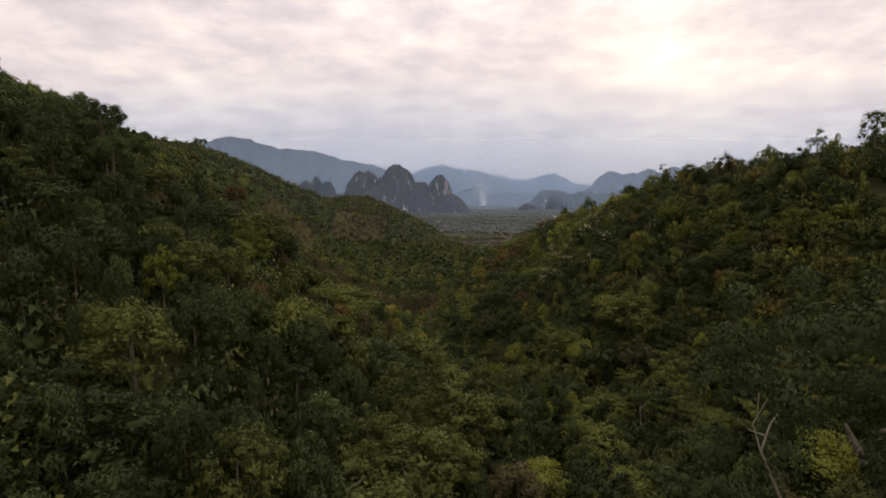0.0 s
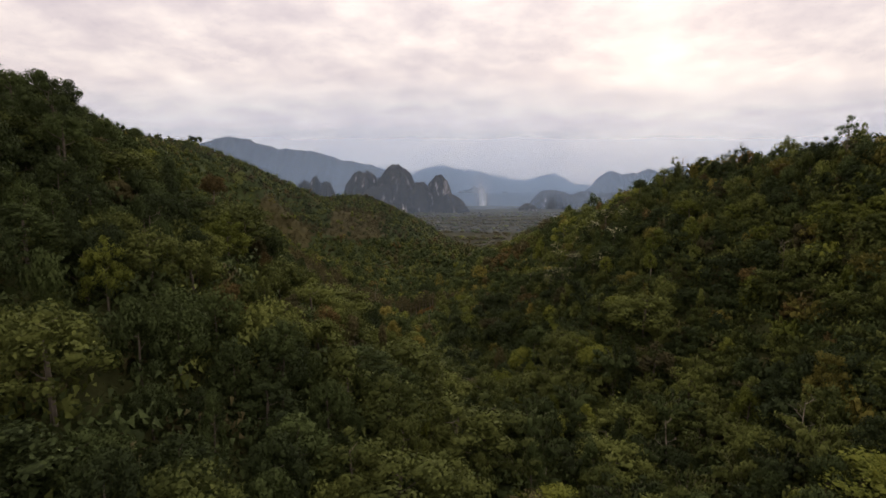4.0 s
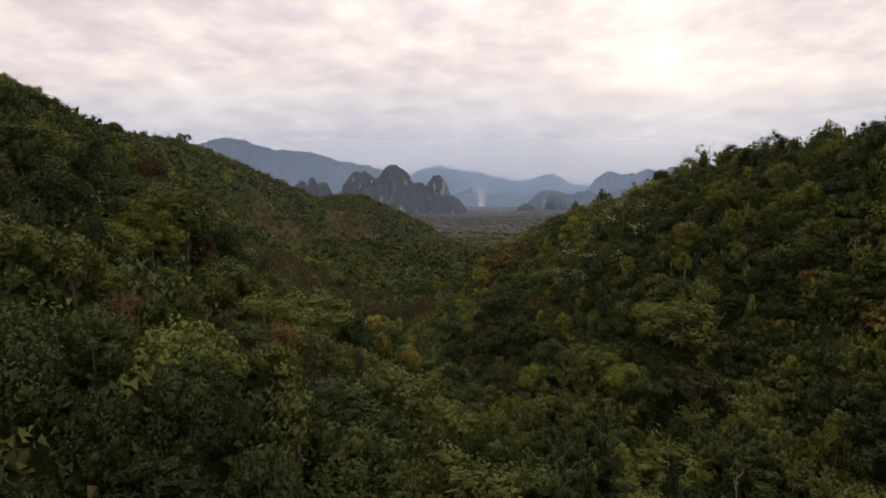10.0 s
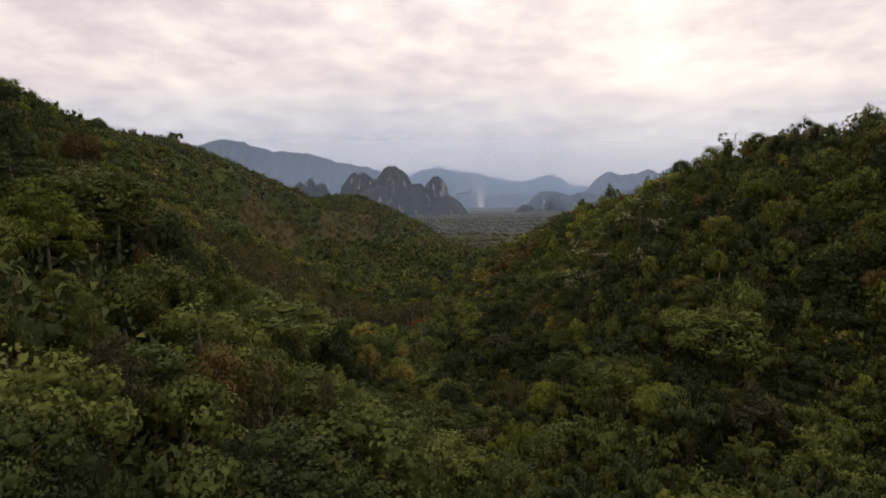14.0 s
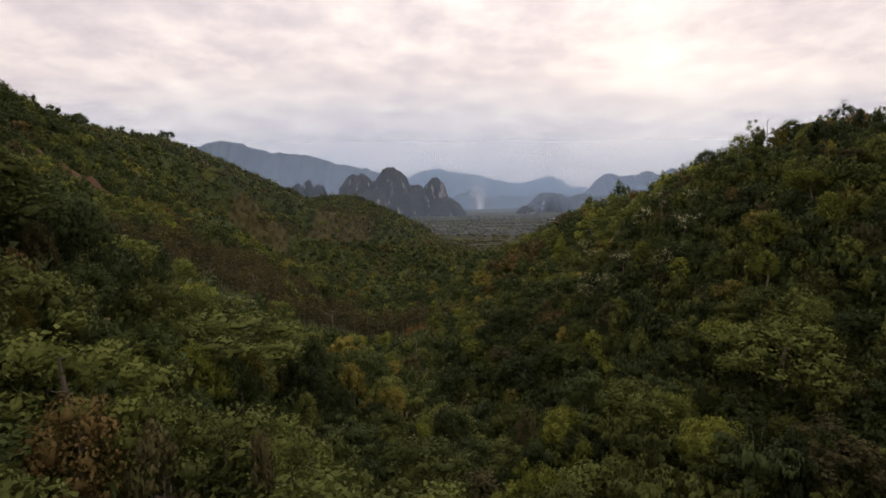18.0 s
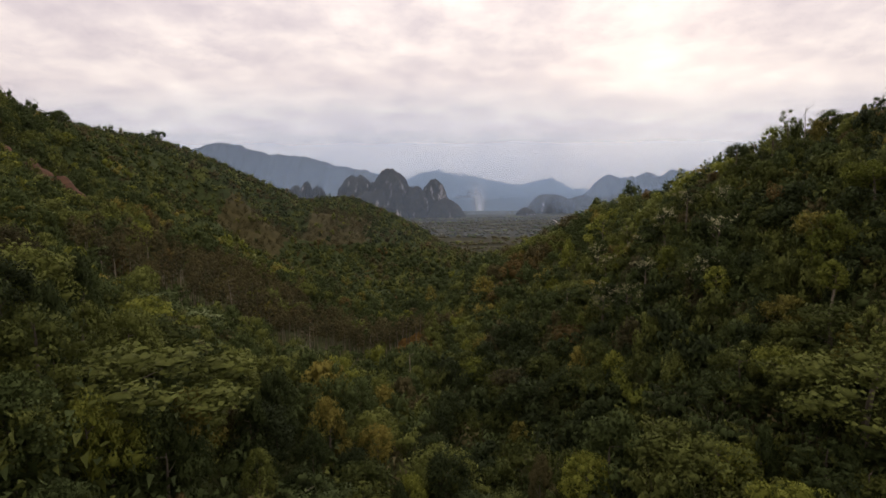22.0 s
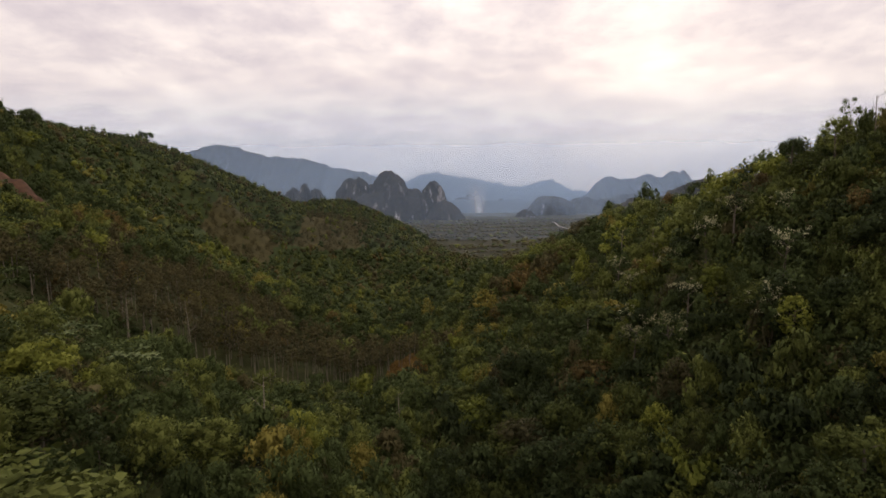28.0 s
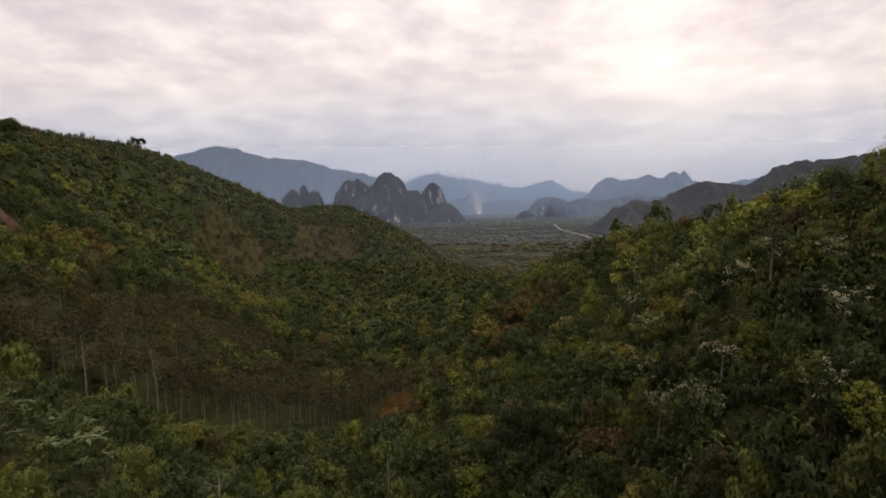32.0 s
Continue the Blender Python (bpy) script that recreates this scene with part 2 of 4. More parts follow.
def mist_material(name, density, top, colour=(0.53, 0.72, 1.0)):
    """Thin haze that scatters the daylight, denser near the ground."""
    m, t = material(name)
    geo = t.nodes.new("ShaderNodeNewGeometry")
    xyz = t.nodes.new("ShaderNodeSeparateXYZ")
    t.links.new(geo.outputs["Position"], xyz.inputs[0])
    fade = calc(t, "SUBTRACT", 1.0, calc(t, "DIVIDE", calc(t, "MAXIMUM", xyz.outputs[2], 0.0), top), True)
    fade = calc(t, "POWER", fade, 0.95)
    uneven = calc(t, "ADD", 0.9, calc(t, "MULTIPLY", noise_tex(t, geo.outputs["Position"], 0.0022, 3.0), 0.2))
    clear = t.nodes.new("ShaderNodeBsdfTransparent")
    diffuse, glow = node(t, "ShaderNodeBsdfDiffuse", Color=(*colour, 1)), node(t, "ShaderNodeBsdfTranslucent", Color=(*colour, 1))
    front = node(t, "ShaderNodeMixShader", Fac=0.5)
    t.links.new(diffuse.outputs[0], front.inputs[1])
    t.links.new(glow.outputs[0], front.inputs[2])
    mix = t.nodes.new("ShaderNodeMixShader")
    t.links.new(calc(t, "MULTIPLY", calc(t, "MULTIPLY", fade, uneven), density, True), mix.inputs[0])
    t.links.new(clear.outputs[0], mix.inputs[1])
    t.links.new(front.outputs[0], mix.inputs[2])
    finish(t, mix.outputs[0])
    return m


GROUND, ROCK = ground_material(), rock_material()


# ---- the lie of the land: cross-sections of the treetops, station by station up the valley ----
ACROSS = np.array([-520, -400, -300, -200, -120, -75, -45, -20, 5, 30, 55, 80, 110, 150, 220, 400], float)
STATIONS, SECTIONS = [], []


def station(y, *heights):
    STATIONS.append(y), SECTIONS.append(heights)


station(-300, 210, 190, 165, 140, 120, 108, 100, 92, 88, 88, 92, 98, 105, 112, 125, 150)
station(-40, 247, 227, 209, 182, 150, 125, 107, 92, 84, 87, 95, 104, 115, 126, 142, 165)
station(30, 261, 241, 222, 193, 156, 128, 107, 93, 85, 82, 87, 97, 111, 128, 149, 177)
station(70, 267, 247, 228, 198, 161, 133, 110, 94, 82, 75, 79, 90, 108, 135, 164, 188)
station(110, 268, 247, 227, 195, 158, 135, 115, 97, 81, 71, 73, 84, 106, 141, 172, 193)
station(140, 267, 245, 222, 189, 154, 129, 106, 84, 72, 70, 75, 89, 117, 147, 178, 195)
station(170, 266, 243, 220, 184, 145, 116, 93, 78, 67, 71, 86, 106, 127, 142, 160, 178)
station(205, 264, 240, 214, 175, 128, 98, 82, 72, 66, 74, 89, 112, 129, 138, 152, 168)
station(240, 263, 238, 209, 158, 113, 85, 69, 59, 61, 72, 89, 115, 133, 138, 147, 160)
station(280, 255, 230, 202, 145, 105, 79, 62, 53, 56, 71, 89, 107, 121, 128, 138, 150)
station(340, 242, 224, 201, 136, 91, 69, 52, 46, 53, 69, 87, 101, 107, 110, 120, 130)
station(420, 226, 213, 191, 124, 73, 53, 44, 42, 50, 64, 75, 82, 83, 82, 95, 113)
station(540, 207, 195, 166, 96, 56, 52, 52, 53, 56, 58, 60, 51, 32, 25, 40, 64)
station(700, 195, 194, 168, 114, 89, 80, 75, 67, 54, 43, 32, 21, 11, 8, 9, 16)
station(850, 180, 182, 145, 103, 96, 87, 75, 59, 36, 19, 9, 8, 8, 8, 8, 8)
station(930, 150, 142, 112, 96, 92, 80, 62, 44, 24, 12, 8, 8, 8, 8, 8, 8)
station(1060, 90, 80, 62, 52, 44, 32, 22, 14, 8, 8, 8, 8, 8, 8, 8, 8)
station(1300, 8, 8, 8, 8, 8, 8, 8, 8, 8, 8, 8, 8, 8, 8, 8, 8)
STATIONS, SECTIONS = np.array(STATIONS, float), np.array(SECTIONS, float)
CROWN = 9.4
HILLS = [(-163, 930, 40, 17), (94, 376, 26, 5), (-190, 366, 40, -8), (-172, 560, 60, -12)]


def hermite(knots, values, at):
    """Smooth interpolation of values (knots along axis 0) at the places at."""
    slope = np.gradient(values, knots, axis=0)
    at = np.clip(at, knots[0], knots[-1])
    i = np.clip(np.searchsorted(knots, at) - 1, 0, len(knots) - 2)
    h = knots[i + 1] - knots[i]
    s = (at - knots[i]) / h
    return i, s, h, slope


def treetops(x, y):
    """Height of the forest's upper surface at plan places x, y (arrays)."""
    x, y = np.asarray(x, float), np.asarray(y, float)
    i, s, h, slope = hermite(STATIONS, SECTIONS, y)
    j, u, g, _ = hermite(ACROSS, SECTIONS.T, x)
    across_slope = np.gradient(SECTIONS, ACROSS, axis=1)

    def row(k):
        a, b = SECTIONS[k, j], SECTIONS[k, j + 1]
        return (a * (1 + 2 * u) + g * across_slope[k, j] * u) * (1 - u) ** 2 + (b * (3 - 2 * u) - g * across_slope[k, j + 1] * (1 - u)) * u ** 2

    def row_slope(k):
        return slope[k, j] * (1 - u) + slope[k, j + 1] * u

    z = (row(i) * (1 + 2 * s) + h * row_slope(i) * s) * (1 - s) ** 2 + (row(i + 1) * (3 - 2 * s) - h * row_slope(i + 1) * (1 - s)) * s ** 2
    for hx, hy, r, up in HILLS:
        z = z + up * np.exp(-((x - hx) ** 2 + (y - hy) ** 2) / (2 * r * r))
    gully = 6.5 * np.sin(y / 17.0 + 1.2 * np.sin(x / 31.0) + x / 60.0) + 4.0 * np.sin(y / 41.0 - x / 23.0)
    z = z + gully * np.clip((-125 - x) / 40, 0, 1) * np.clip((y - 400) / 60, 0, 1) * np.clip((165 - z) / 25, 0, 1) * np.clip((z - 60) / 20, 0, 1)
    edge = np.clip((1300 - y) / 300, 0, 1) * np.clip((1500 - np.abs(x)) / 900, 0, 1)
    wave = 2.0 * np.sin(x * 0.33 + 1.9 * np.sin(y * 0.14)) * np.sin(y * 0.31 + 2.1 * np.sin(x * 0.12)) + 2.5 * np.sin(x * 0.061 + 1.3 * np.sin(y * 0.031)) * np.sin(y * 0.053 + np.cos(x * 0.027))
    z = np.maximum(z, 8.0)
    return 8.0 + (z - 8.0 + wave * np.clip((z - 12) / 40, 0, 1)) * edge


CLEARINGS = [(-9, 311, 9, 17), (-217, 362, 14, 12), (-199, 356, 14, 11), (-183, 350, 12, 9), (-58, 211, 16, 12), (-80, 222, 12, 9)]


def rubber_edge(x):
    """The lower edge of the rubber plantation, where its trunks stand free above the scrub."""
    return np.interp(x, (-112, -94, -76, -54, -38, -21, -8), (244, 249, 256, 274, 294, 302, 306))


def soil(x, y):
    """Height of the ground: a tree's height below the treetops, less in the clearings, more under the tall rubber trees."""
    x, y = np.asarray(x, float), np.asarray(y, float)
    open_by = sum(np.exp(-(((x - cx) / rx) ** 2 + ((y - cy) / ry) ** 2) ** 2) for cx, cy, rx, ry in CLEARINGS)
    rubber = np.clip((x + 116) / 8, 0, 1) * np.clip((-4 - x) / 8, 0, 1) * np.clip((y - rubber_edge(x) + 6) / 8, 0, 1) * np.clip((356 - y) / 10, 0, 1)
    return np.maximum(treetops(x, y) - CROWN * (1 - 0.72 * open_by) - 3.6 * rubber, -1.0)


def from_arrays(name, verts, faces, normals, materials, indices=None, smooth=False):
    """A mesh from numpy arrays: faces all triangles or all quads; normals: one for each vertex, or None."""
    me = bpy.data.meshes.new(name)
    k = faces.shape[1]
    me.vertices.add(len(verts))
    me.vertices.foreach_set("co", np.ascontiguousarray(verts, np.float32).ravel())
    me.loops.add(faces.size)
    me.loops.foreach_set("vertex_index", np.ascontiguousarray(faces, np.int32).ravel())
    me.polygons.add(len(faces))
    me.polygons.foreach_set("loop_start", np.arange(0, faces.size, k, dtype=np.int32))
    for m in materials:
        me.materials.append(m)
    if indices is not None:
        me.polygons.foreach_set("material_index", np.ascontiguousarray(indices, np.int32))
    me.polygons.foreach_set("use_smooth", np.full(len(faces), smooth))
    me.update(calc_edges=True)
    me.validate()
    if normals is not None:
        me.attributes.new("custom_normal", "FLOAT_VECTOR", "POINT").data.foreach_set("vector", np.ascontiguousarray(normals, np.float32).ravel())
    return me


def sheet_faces(nu, nv):
    i = np.arange((nu - 1) * (nv - 1))
    a = i // (nv - 1) * nv + i % (nv - 1)
    return np.stack([a, a + nv, a + nv + 1, a + 1], 1)


def make_ground():
    xs = np.sinh(np.linspace(-5.0, 5.0, 241)) / math.sinh(5.0) * 4950
    ys = np.concatenate([np.arange(-300, 620, 5.0), np.arange(620, 1400, 12.0), np.geomspace(1400, 4950, 60)])
    gx, gy = np.meshgrid(xs, ys, indexing="ij")
    gz = soil(gx, gy)
    v = np.stack([gx.ravel(), gy.ravel(), gz.ravel()], 1)
    me = from_arrays("ground", v, sheet_faces(len(xs), len(ys))[:, ::-1], None, [GROUND], smooth=True)
    tagged(new("ground", me), "dark forest floor falling to a wide cultivated plain", "ground", kind="structure")


make_ground()


# ---- mountains of the distance ----
def fractal(x, y, size, octaves=5, seed=0):
    """Layered sine noise, about -1 to 1."""
    rng = np.random.default_rng(seed)
    total, amp, norm = 0.0, 1.0, 0.0
    for _ in range(octaves):
        for _ in range(3):
            a, p, q = rng.uniform(0, 2 * math.pi, 3)
            total = total + amp * np.sin((x * math.cos(a) + y * math.sin(a)) / size * 2 * math.pi + p + 1.5 * np.sin((x * math.sin(a) - y * math.cos(a)) / size * 3.1 + q))
            norm += amp * 0.6
        amp, size = amp * 0.5, size * 0.47
    return total / norm


def mountain_range(name, y, depth, crest, label, seed, rough=0.07, steep=1.0, cell=9.0, jag=0.05):
    """A solid range along x: its crest line (x, height), falling to the plain on both sides."""
    cx, cz = np.array(crest, float).T
    xs = np.arange(cx[0], cx[-1] + cell, cell)
    vs = np.linspace(-1, 1, 41)
    gx, gv = np.meshgrid(xs, vs, indexing="ij")
    i, s, h, slope = hermite(cx, cz, gx)
    top = (cz[i] * (1 + 2 * s) + h * slope[i] * s) * (1 - s) ** 2 + (cz[i + 1] * (3 - 2 * s) - h * slope[i + 1] * (1 - s)) * s ** 2
    top = top * (1 + jag * fractal(gx, gx * 0, 170, 5, seed + 3))
    wobble = fractal(gx, gv * depth, depth * 0.9, 4, seed)
    profile = np.clip(1 - np.abs(gv) ** (1.0 / steep), 0, 1)
    gz = top * (profile + rough * 2.0 * wobble * np.sqrt(np.clip(profile, 0, 1)) * (1 - profile)) + top.max() * rough * 0.3 * fractal(gx, gv * depth, depth * 0.4, 3, seed + 1) * profile ** 0.5
    gy = y + gv * depth + depth * 0.25 * fractal(gx, gx * 0, depth * 1.3, 3, seed + 2)
    v = np.stack([gx.ravel(), gy.ravel(), np.where(np.abs(gv.ravel()) > 0.99, -4, gz.ravel())], 1)
    me = from_arrays(name, v, sheet_faces(len(xs), len(vs))[:, ::-1], None, [ROCK], smooth=True)
    return tagged(new(name, me), label, "mountain")


def karst(name, x, y, half, height, label, seed, sharp=2.6, lean=0.0, squash=1.0):
    """A limestone tower: sheer ragged sides and a rounded wooded top."""
    nu, nv = 96, 40
    a, r = np.meshgrid(np.linspace(0, 2 * math.pi, nu), np.linspace(0, 1, nv), indexing="ij")
    lobes = 1 + 0.22 * fractal(np.cos(a) * 100, np.sin(a) * 100, 150, 4, seed)
    px, py = np.cos(a) * r * half * lobes, np.sin(a) * r * half * lobes * squash
    z = height * (1 - r ** sharp) ** 0.85
    z = z * (1 + 0.07 * fractal(px, py, half * 0.9, 4, seed + 1)) + height * 0.014 * fractal(px, py, half * 0.2, 3, seed + 4) * (1 - r ** 6)
    px = px + lean * z + half * 0.05 * fractal(z, a * 60, half * 0.5, 3, seed + 2) * r
    z = np.where(r > 0.985, -5, z)
    v = np.stack([(x + px).ravel(), (y + py).ravel(), z.ravel()], 1)
    me = from_arrays(name, v, sheet_faces(nu, nv), None, [ROCK], smooth=True)
    return tagged(new(name, me), label, "mountain", "karst towers on the plain")


LIME = "sheer dark limestone karst tower with a wooded top"
karst("karst_tower", -252, 2790, 165, 268, LIME, 3, 1.7)
karst("karst_tower", -440, 2800, 120, 222, LIME, 5, 2.8)
karst("karst_tower", -375, 2840, 110, 190, LIME, 6, 2.6)
karst("karst_tower", -300, 2740, 230, 150, "broad wooded limestone base of the karst group", 7, 2.6, squash=0.5)
karst("karst_tower", -20, 2780, 84, 198, LIME, 8, 3.0)
karst("karst_tower", -120, 2750, 110, 165, LIME, 9, 1.9)
karst("karst_tower", 30, 2740, 120, 105, LIME, 12, 1.7)
karst("karst_tower", -640, 2760, 60, 168, "low limestone karst with pale cliff faces", 14, 2.6)
karst("karst_tower", -705, 2770, 52, 196, "narrow limestone pinnacle with a pale face", 15, 2.2)
karst("karst_tower", -765, 2760, 75, 168, "low limestone karst with pale cliff faces", 16, 2.6)
karst("karst_tower", 740, 3350, 150, 118, "low flat-topped karst hill on the plain", 18, 3.2)
karst("karst_tower", 640, 3300, 70, 60, "small wooded karst knoll on the plain", 19, 2.0)
karst("karst_tower", 520, 3020, 55, 42, "small wooded karst knoll on the plain", 20, 2.0)
mountain_range("far_mountain_range", 4450, 420, [(-3400, 380), (-2900, 420), (-2300, 470), (-1890, 595), (-1640, 540), (-1380, 480), (-1150, 465), (-900, 390), (-640, 345), (-420, 260), (-100, 120), (150, 0)], "long blue forested mountain range in the haze", 31, 0.05, jag=0.012)
mountain_range("far_mountain_range", 4720, 200, [(-900, 120), (-640, 310), (-560, 330), (-470, 270), (-250, 290), (-130, 345), (-60, 330), (20, 350), (120, 325), (330, 295), (433, 270), (560, 250), (700, 222), (850, 205), (1000, 180), (1150, 0)], "pale jagged ridge beyond the plain", 33, 0.10, jag=0.08)
mountain_range("far_mountain_range", 4800, 130, [(500, 120), (700, 200), (840, 225), (1010, 270), (1130, 265), (1220, 190), (1400, 170), (1600, 0)], "pale jagged ridge beyond the plain", 35, 0.10, jag=0.09)
mountain_range("far_mountain_range", 4250, 260, [(1050, 20), (1150, 90), (1270, 150), (1330, 235), (1450, 275), (1560, 255), (1720, 290), (1850, 265), (2000, 320), (2100, 290), (2300, 200), (2600, 260), (3000, 300), (3500, 250)], "blue jagged limestone ridge in the haze", 37, 0.09, 0.8, jag=0.09)
mountain_range("far_mountain_range", 3700, 160, [(820, 0), (930, 70), (1050, 110), (1180, 95), (1350, 130), (1600, 120), (1900, 90), (2200, 0)], "low wooded ridge in the haze", 39, 0.1)
mountain_range("mid_hill_range", 1800, 230, [(540, 0), (590, 70), (640, 104), (740, 106), (830, 135), (930, 170), (1010, 160), (1110, 120), (1200, 100), (1400, 120), (1700, 140), (2100, 60)], "dark wooded limestone hill at the edge of the plain", 41, 0.09, cell=6.0, jag=0.07)
mountain_range("mid_hill_range", 2250, 260, [(1150, 0), (1300, 150), (1420, 230), (1550, 262), (1750, 280), (2100, 240), (2600, 120)], "dark wooded limestone hill at the edge of the plain", 43, 0.09, cell=6.0, jag=0.06)


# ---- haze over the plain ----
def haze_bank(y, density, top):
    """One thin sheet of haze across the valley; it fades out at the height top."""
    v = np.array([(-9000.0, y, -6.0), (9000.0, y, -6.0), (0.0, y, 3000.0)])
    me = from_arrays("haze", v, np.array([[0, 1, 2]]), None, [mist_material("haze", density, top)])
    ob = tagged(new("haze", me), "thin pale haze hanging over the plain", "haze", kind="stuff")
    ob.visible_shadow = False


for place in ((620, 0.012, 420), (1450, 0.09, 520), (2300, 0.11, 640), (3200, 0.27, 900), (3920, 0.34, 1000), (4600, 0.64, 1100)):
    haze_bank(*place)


# ---- plants ----
def leaf_sprays(rng, centres, normals, outward, size, droop=0.25, folded=True):
    """Leaf sprays at the given places, folded along the midrib or plain, shaded like the clump that they belong to."""
    n = len(centres)
    side = np.cross(normals, rng.normal(size=(n, 3)))
    side /= np.linalg.norm(side, axis=1, keepdims=True) + 1e-9
    along = np.cross(side, normals)
    length = size * rng.uniform(0.6, 1.35, (n, 1))
    width = length * rng.uniform(0.30, 0.52, (n, 1))
    along = along + normals * rng.normal(0, 0.22, (n, 1)) - np.array([0, 0, droop])
    root = centres - along * length * 0.5
    tip = centres + along * length * 0.5 - np.array([0, 0, 1]) * length * droop * 0.5
    mid_l = centres + side * width + normals * width * 0.25
    mid_r = centres - side * width + normals * width * 0.25
    k = np.arange(n)[:, None] * (4 if folded else 3)
    soft = outward + 0.35 * normals
    soft = soft / (np.linalg.norm(soft, axis=1, keepdims=True) + 1e-9)
    if folded:
        v, f = np.stack([root, mid_l, tip, mid_r], 1).reshape(-1, 3), np.concatenate([k + [0, 1, 2], k + [0, 2, 3]], 0)
    else:
        v, f = np.stack([(root + mid_l) / 2 - side * width * 0.3, mid_r, tip], 1).reshape(-1, 3), k + [0, 1, 2]
    face = np.cross(v[f[:n, 1]] - v[f[:n, 0]], v[f[:n, 2]] - v[f[:n, 0]])
    back = np.tile((face * outward).sum(1) < 0, 2 if folded else 1)
    f[back] = f[back][:, ::-1]
    return v, f, np.repeat(soft, 4 if folded else 3, 0)


def ico(fine):
    """A unit icosphere as arrays: 20 triangles, or 80 when fine."""
    b = bmesh.new()
    bmesh.ops.create_icosphere(b, subdivisions=2 if fine else 1, radius=1.0)
    b.verts.index_update()
    v = np.array([p.co[:] for p in b.verts])
    f = np.array([[p.index for p in q.verts] for q in b.faces])
    b.free()
    return v, f


ICO = {False: ico(False), True: ico(True)}


def lump(rng, c, lr, flat_by, leaves, leaf, core, fine, droop=0.3):
    """One leafy lump of a crown: an uneven heart and leaf sprays all over it."""
    pieces = []
    if core:
        v, f = ICO[fine]
        swell = 1 + 0.22 * np.sin(v[:, 0] * 4 + rng.uniform(0, 6)) * np.sin(v[:, 1] * 4 + rng.uniform(0, 6)) + rng.uniform(-0.4, 0.3, len(v))
        pieces.append((c + v * swell[:, None] * np.array([1, 1, flat_by]) * lr * core - np.array([0, 0, 0.1 * lr]), f, v))
    d = rng.normal(size=(leaves, 3))
    d[:, 2] += 0.35
    d /= np.linalg.norm(d, axis=1, keepdims=True)
    ctr = c + d * np.array([1, 1, flat_by]) * lr * (0.42 + 0.68 * np.sqrt(rng.uniform(0, 1, (leaves, 1))))
    tilt = d + rng.normal(0, 0.45, d.shape)
    tilt /= np.linalg.norm(tilt, axis=1, keepdims=True)
    pieces.append(leaf_sprays(rng, ctr, tilt, d, leaf, droop, leaf < 0.28))
    return pieces


def join(pieces):
    verts, faces, norms, at = [], [], [], 0
    for v, f, n in pieces:
        verts.append(v), faces.append(f + at), norms.append(n)
        at += len(v)
    return np.concatenate(verts), np.concatenate(faces), np.concatenate(norms)


def crown_shape(rng, lumps, per_lump, radius, height, base, leaf, style="round", core=0.78, fine=False):
    """A crown of uneven leafy lumps. style: round, flat (umbrella), tall, ragged, cone, tiered or draped."""
    out = []
    lop = rng.uniform(-0.18, 0.18, 2) * radius
    many = (13 / lumps) ** 0.4
    if style == "round" and core and lumps < 16:
        v, f = ICO[False]
        out.append((np.array([0, 0, base + height * 0.42]) + v * rng.uniform(0.85, 1.15, (len(v), 1)) * np.array([0.34 * radius, 0.34 * radius, 0.2 * height]), f, v))
    for k in range(lumps):
        a = 2.4 * k + rng.uniform(-0.6, 0.6)
        q = math.sqrt((k + 0.5) / lumps)
        leaves = per_lump
        if style == "flat":
            c = [math.cos(a) * q * radius * 0.8, math.sin(a) * q * radius * 0.8, base + height * (0.72 - 0.3 * q * q + rng.uniform(-0.14, 0.14))]
            lr, flat_by = radius * rng.uniform(0.22, 0.44) * many, 0.75
        elif style in ("tall", "cone"):
            f = (k + 0.5) / lumps
            w = (1.05 - f) if style == "cone" else math.sin(math.pi * min(1, f * 0.72 + 0.22))
            c = [math.cos(a) * radius * 0.55 * w, math.sin(a) * radius * 0.55 * w, base + height * f]
            lr, flat_by = radius * rng.uniform(0.30, 0.50) * (0.45 + 0.55 * w) * many, 0.8
        elif style == "draped":
            ring = k % 4
            w = (0.25, 0.62, 0.85, 0.95)[ring] * rng.uniform(0.7, 1.05)
            c = [math.cos(a) * radius * 0.72 * w, math.sin(a) * radius * 0.72 * w, base + height * ((0.90, 0.72, 0.42, 0.12)[ring] + rng.uniform(-0.08, 0.08))]
            lr, flat_by = radius * rng.uniform(0.22, 0.36) * many, rng.uniform(1.2, 1.7)
        elif style == "tiered":
            tier = k % 3
            w = (1.0, 0.8, 0.5)[tier]
            c = [math.cos(a) * radius * 0.62 * w, math.sin(a) * radius * 0.62 * w, base + height * (0.12 + 0.36 * tier + rng.uniform(-0.06, 0.06))]
            lr, flat_by = radius * rng.uniform(0.28, 0.42) * many, 0.55
        else:
            down = math.acos(1 - 1.38 * (k + 0.3) / lumps)
            reach = rng.uniform(0.56, 0.78) * radius * math.sin(down)
            c = [math.cos(a) * reach, math.sin(a) * reach, base + height * (0.46 + 0.42 * math.cos(down) * rng.uniform(0.85, 1.1))]
            lr, flat_by = radius * rng.uniform(0.24, 0.47) * many, rng.uniform(0.8, 1.1)
        c = np.array(c) + np.array([lop[0], lop[1], 0]) * q
        if style == "ragged":
            c[2] += rng.uniform(-0.2, 0.22) * height
            lr *= rng.uniform(0.6, 1.0)
        out += lump(rng, c, lr, flat_by, leaves, leaf, core, fine, 0.7 if style == "draped" else 0.3)
    return join(out)


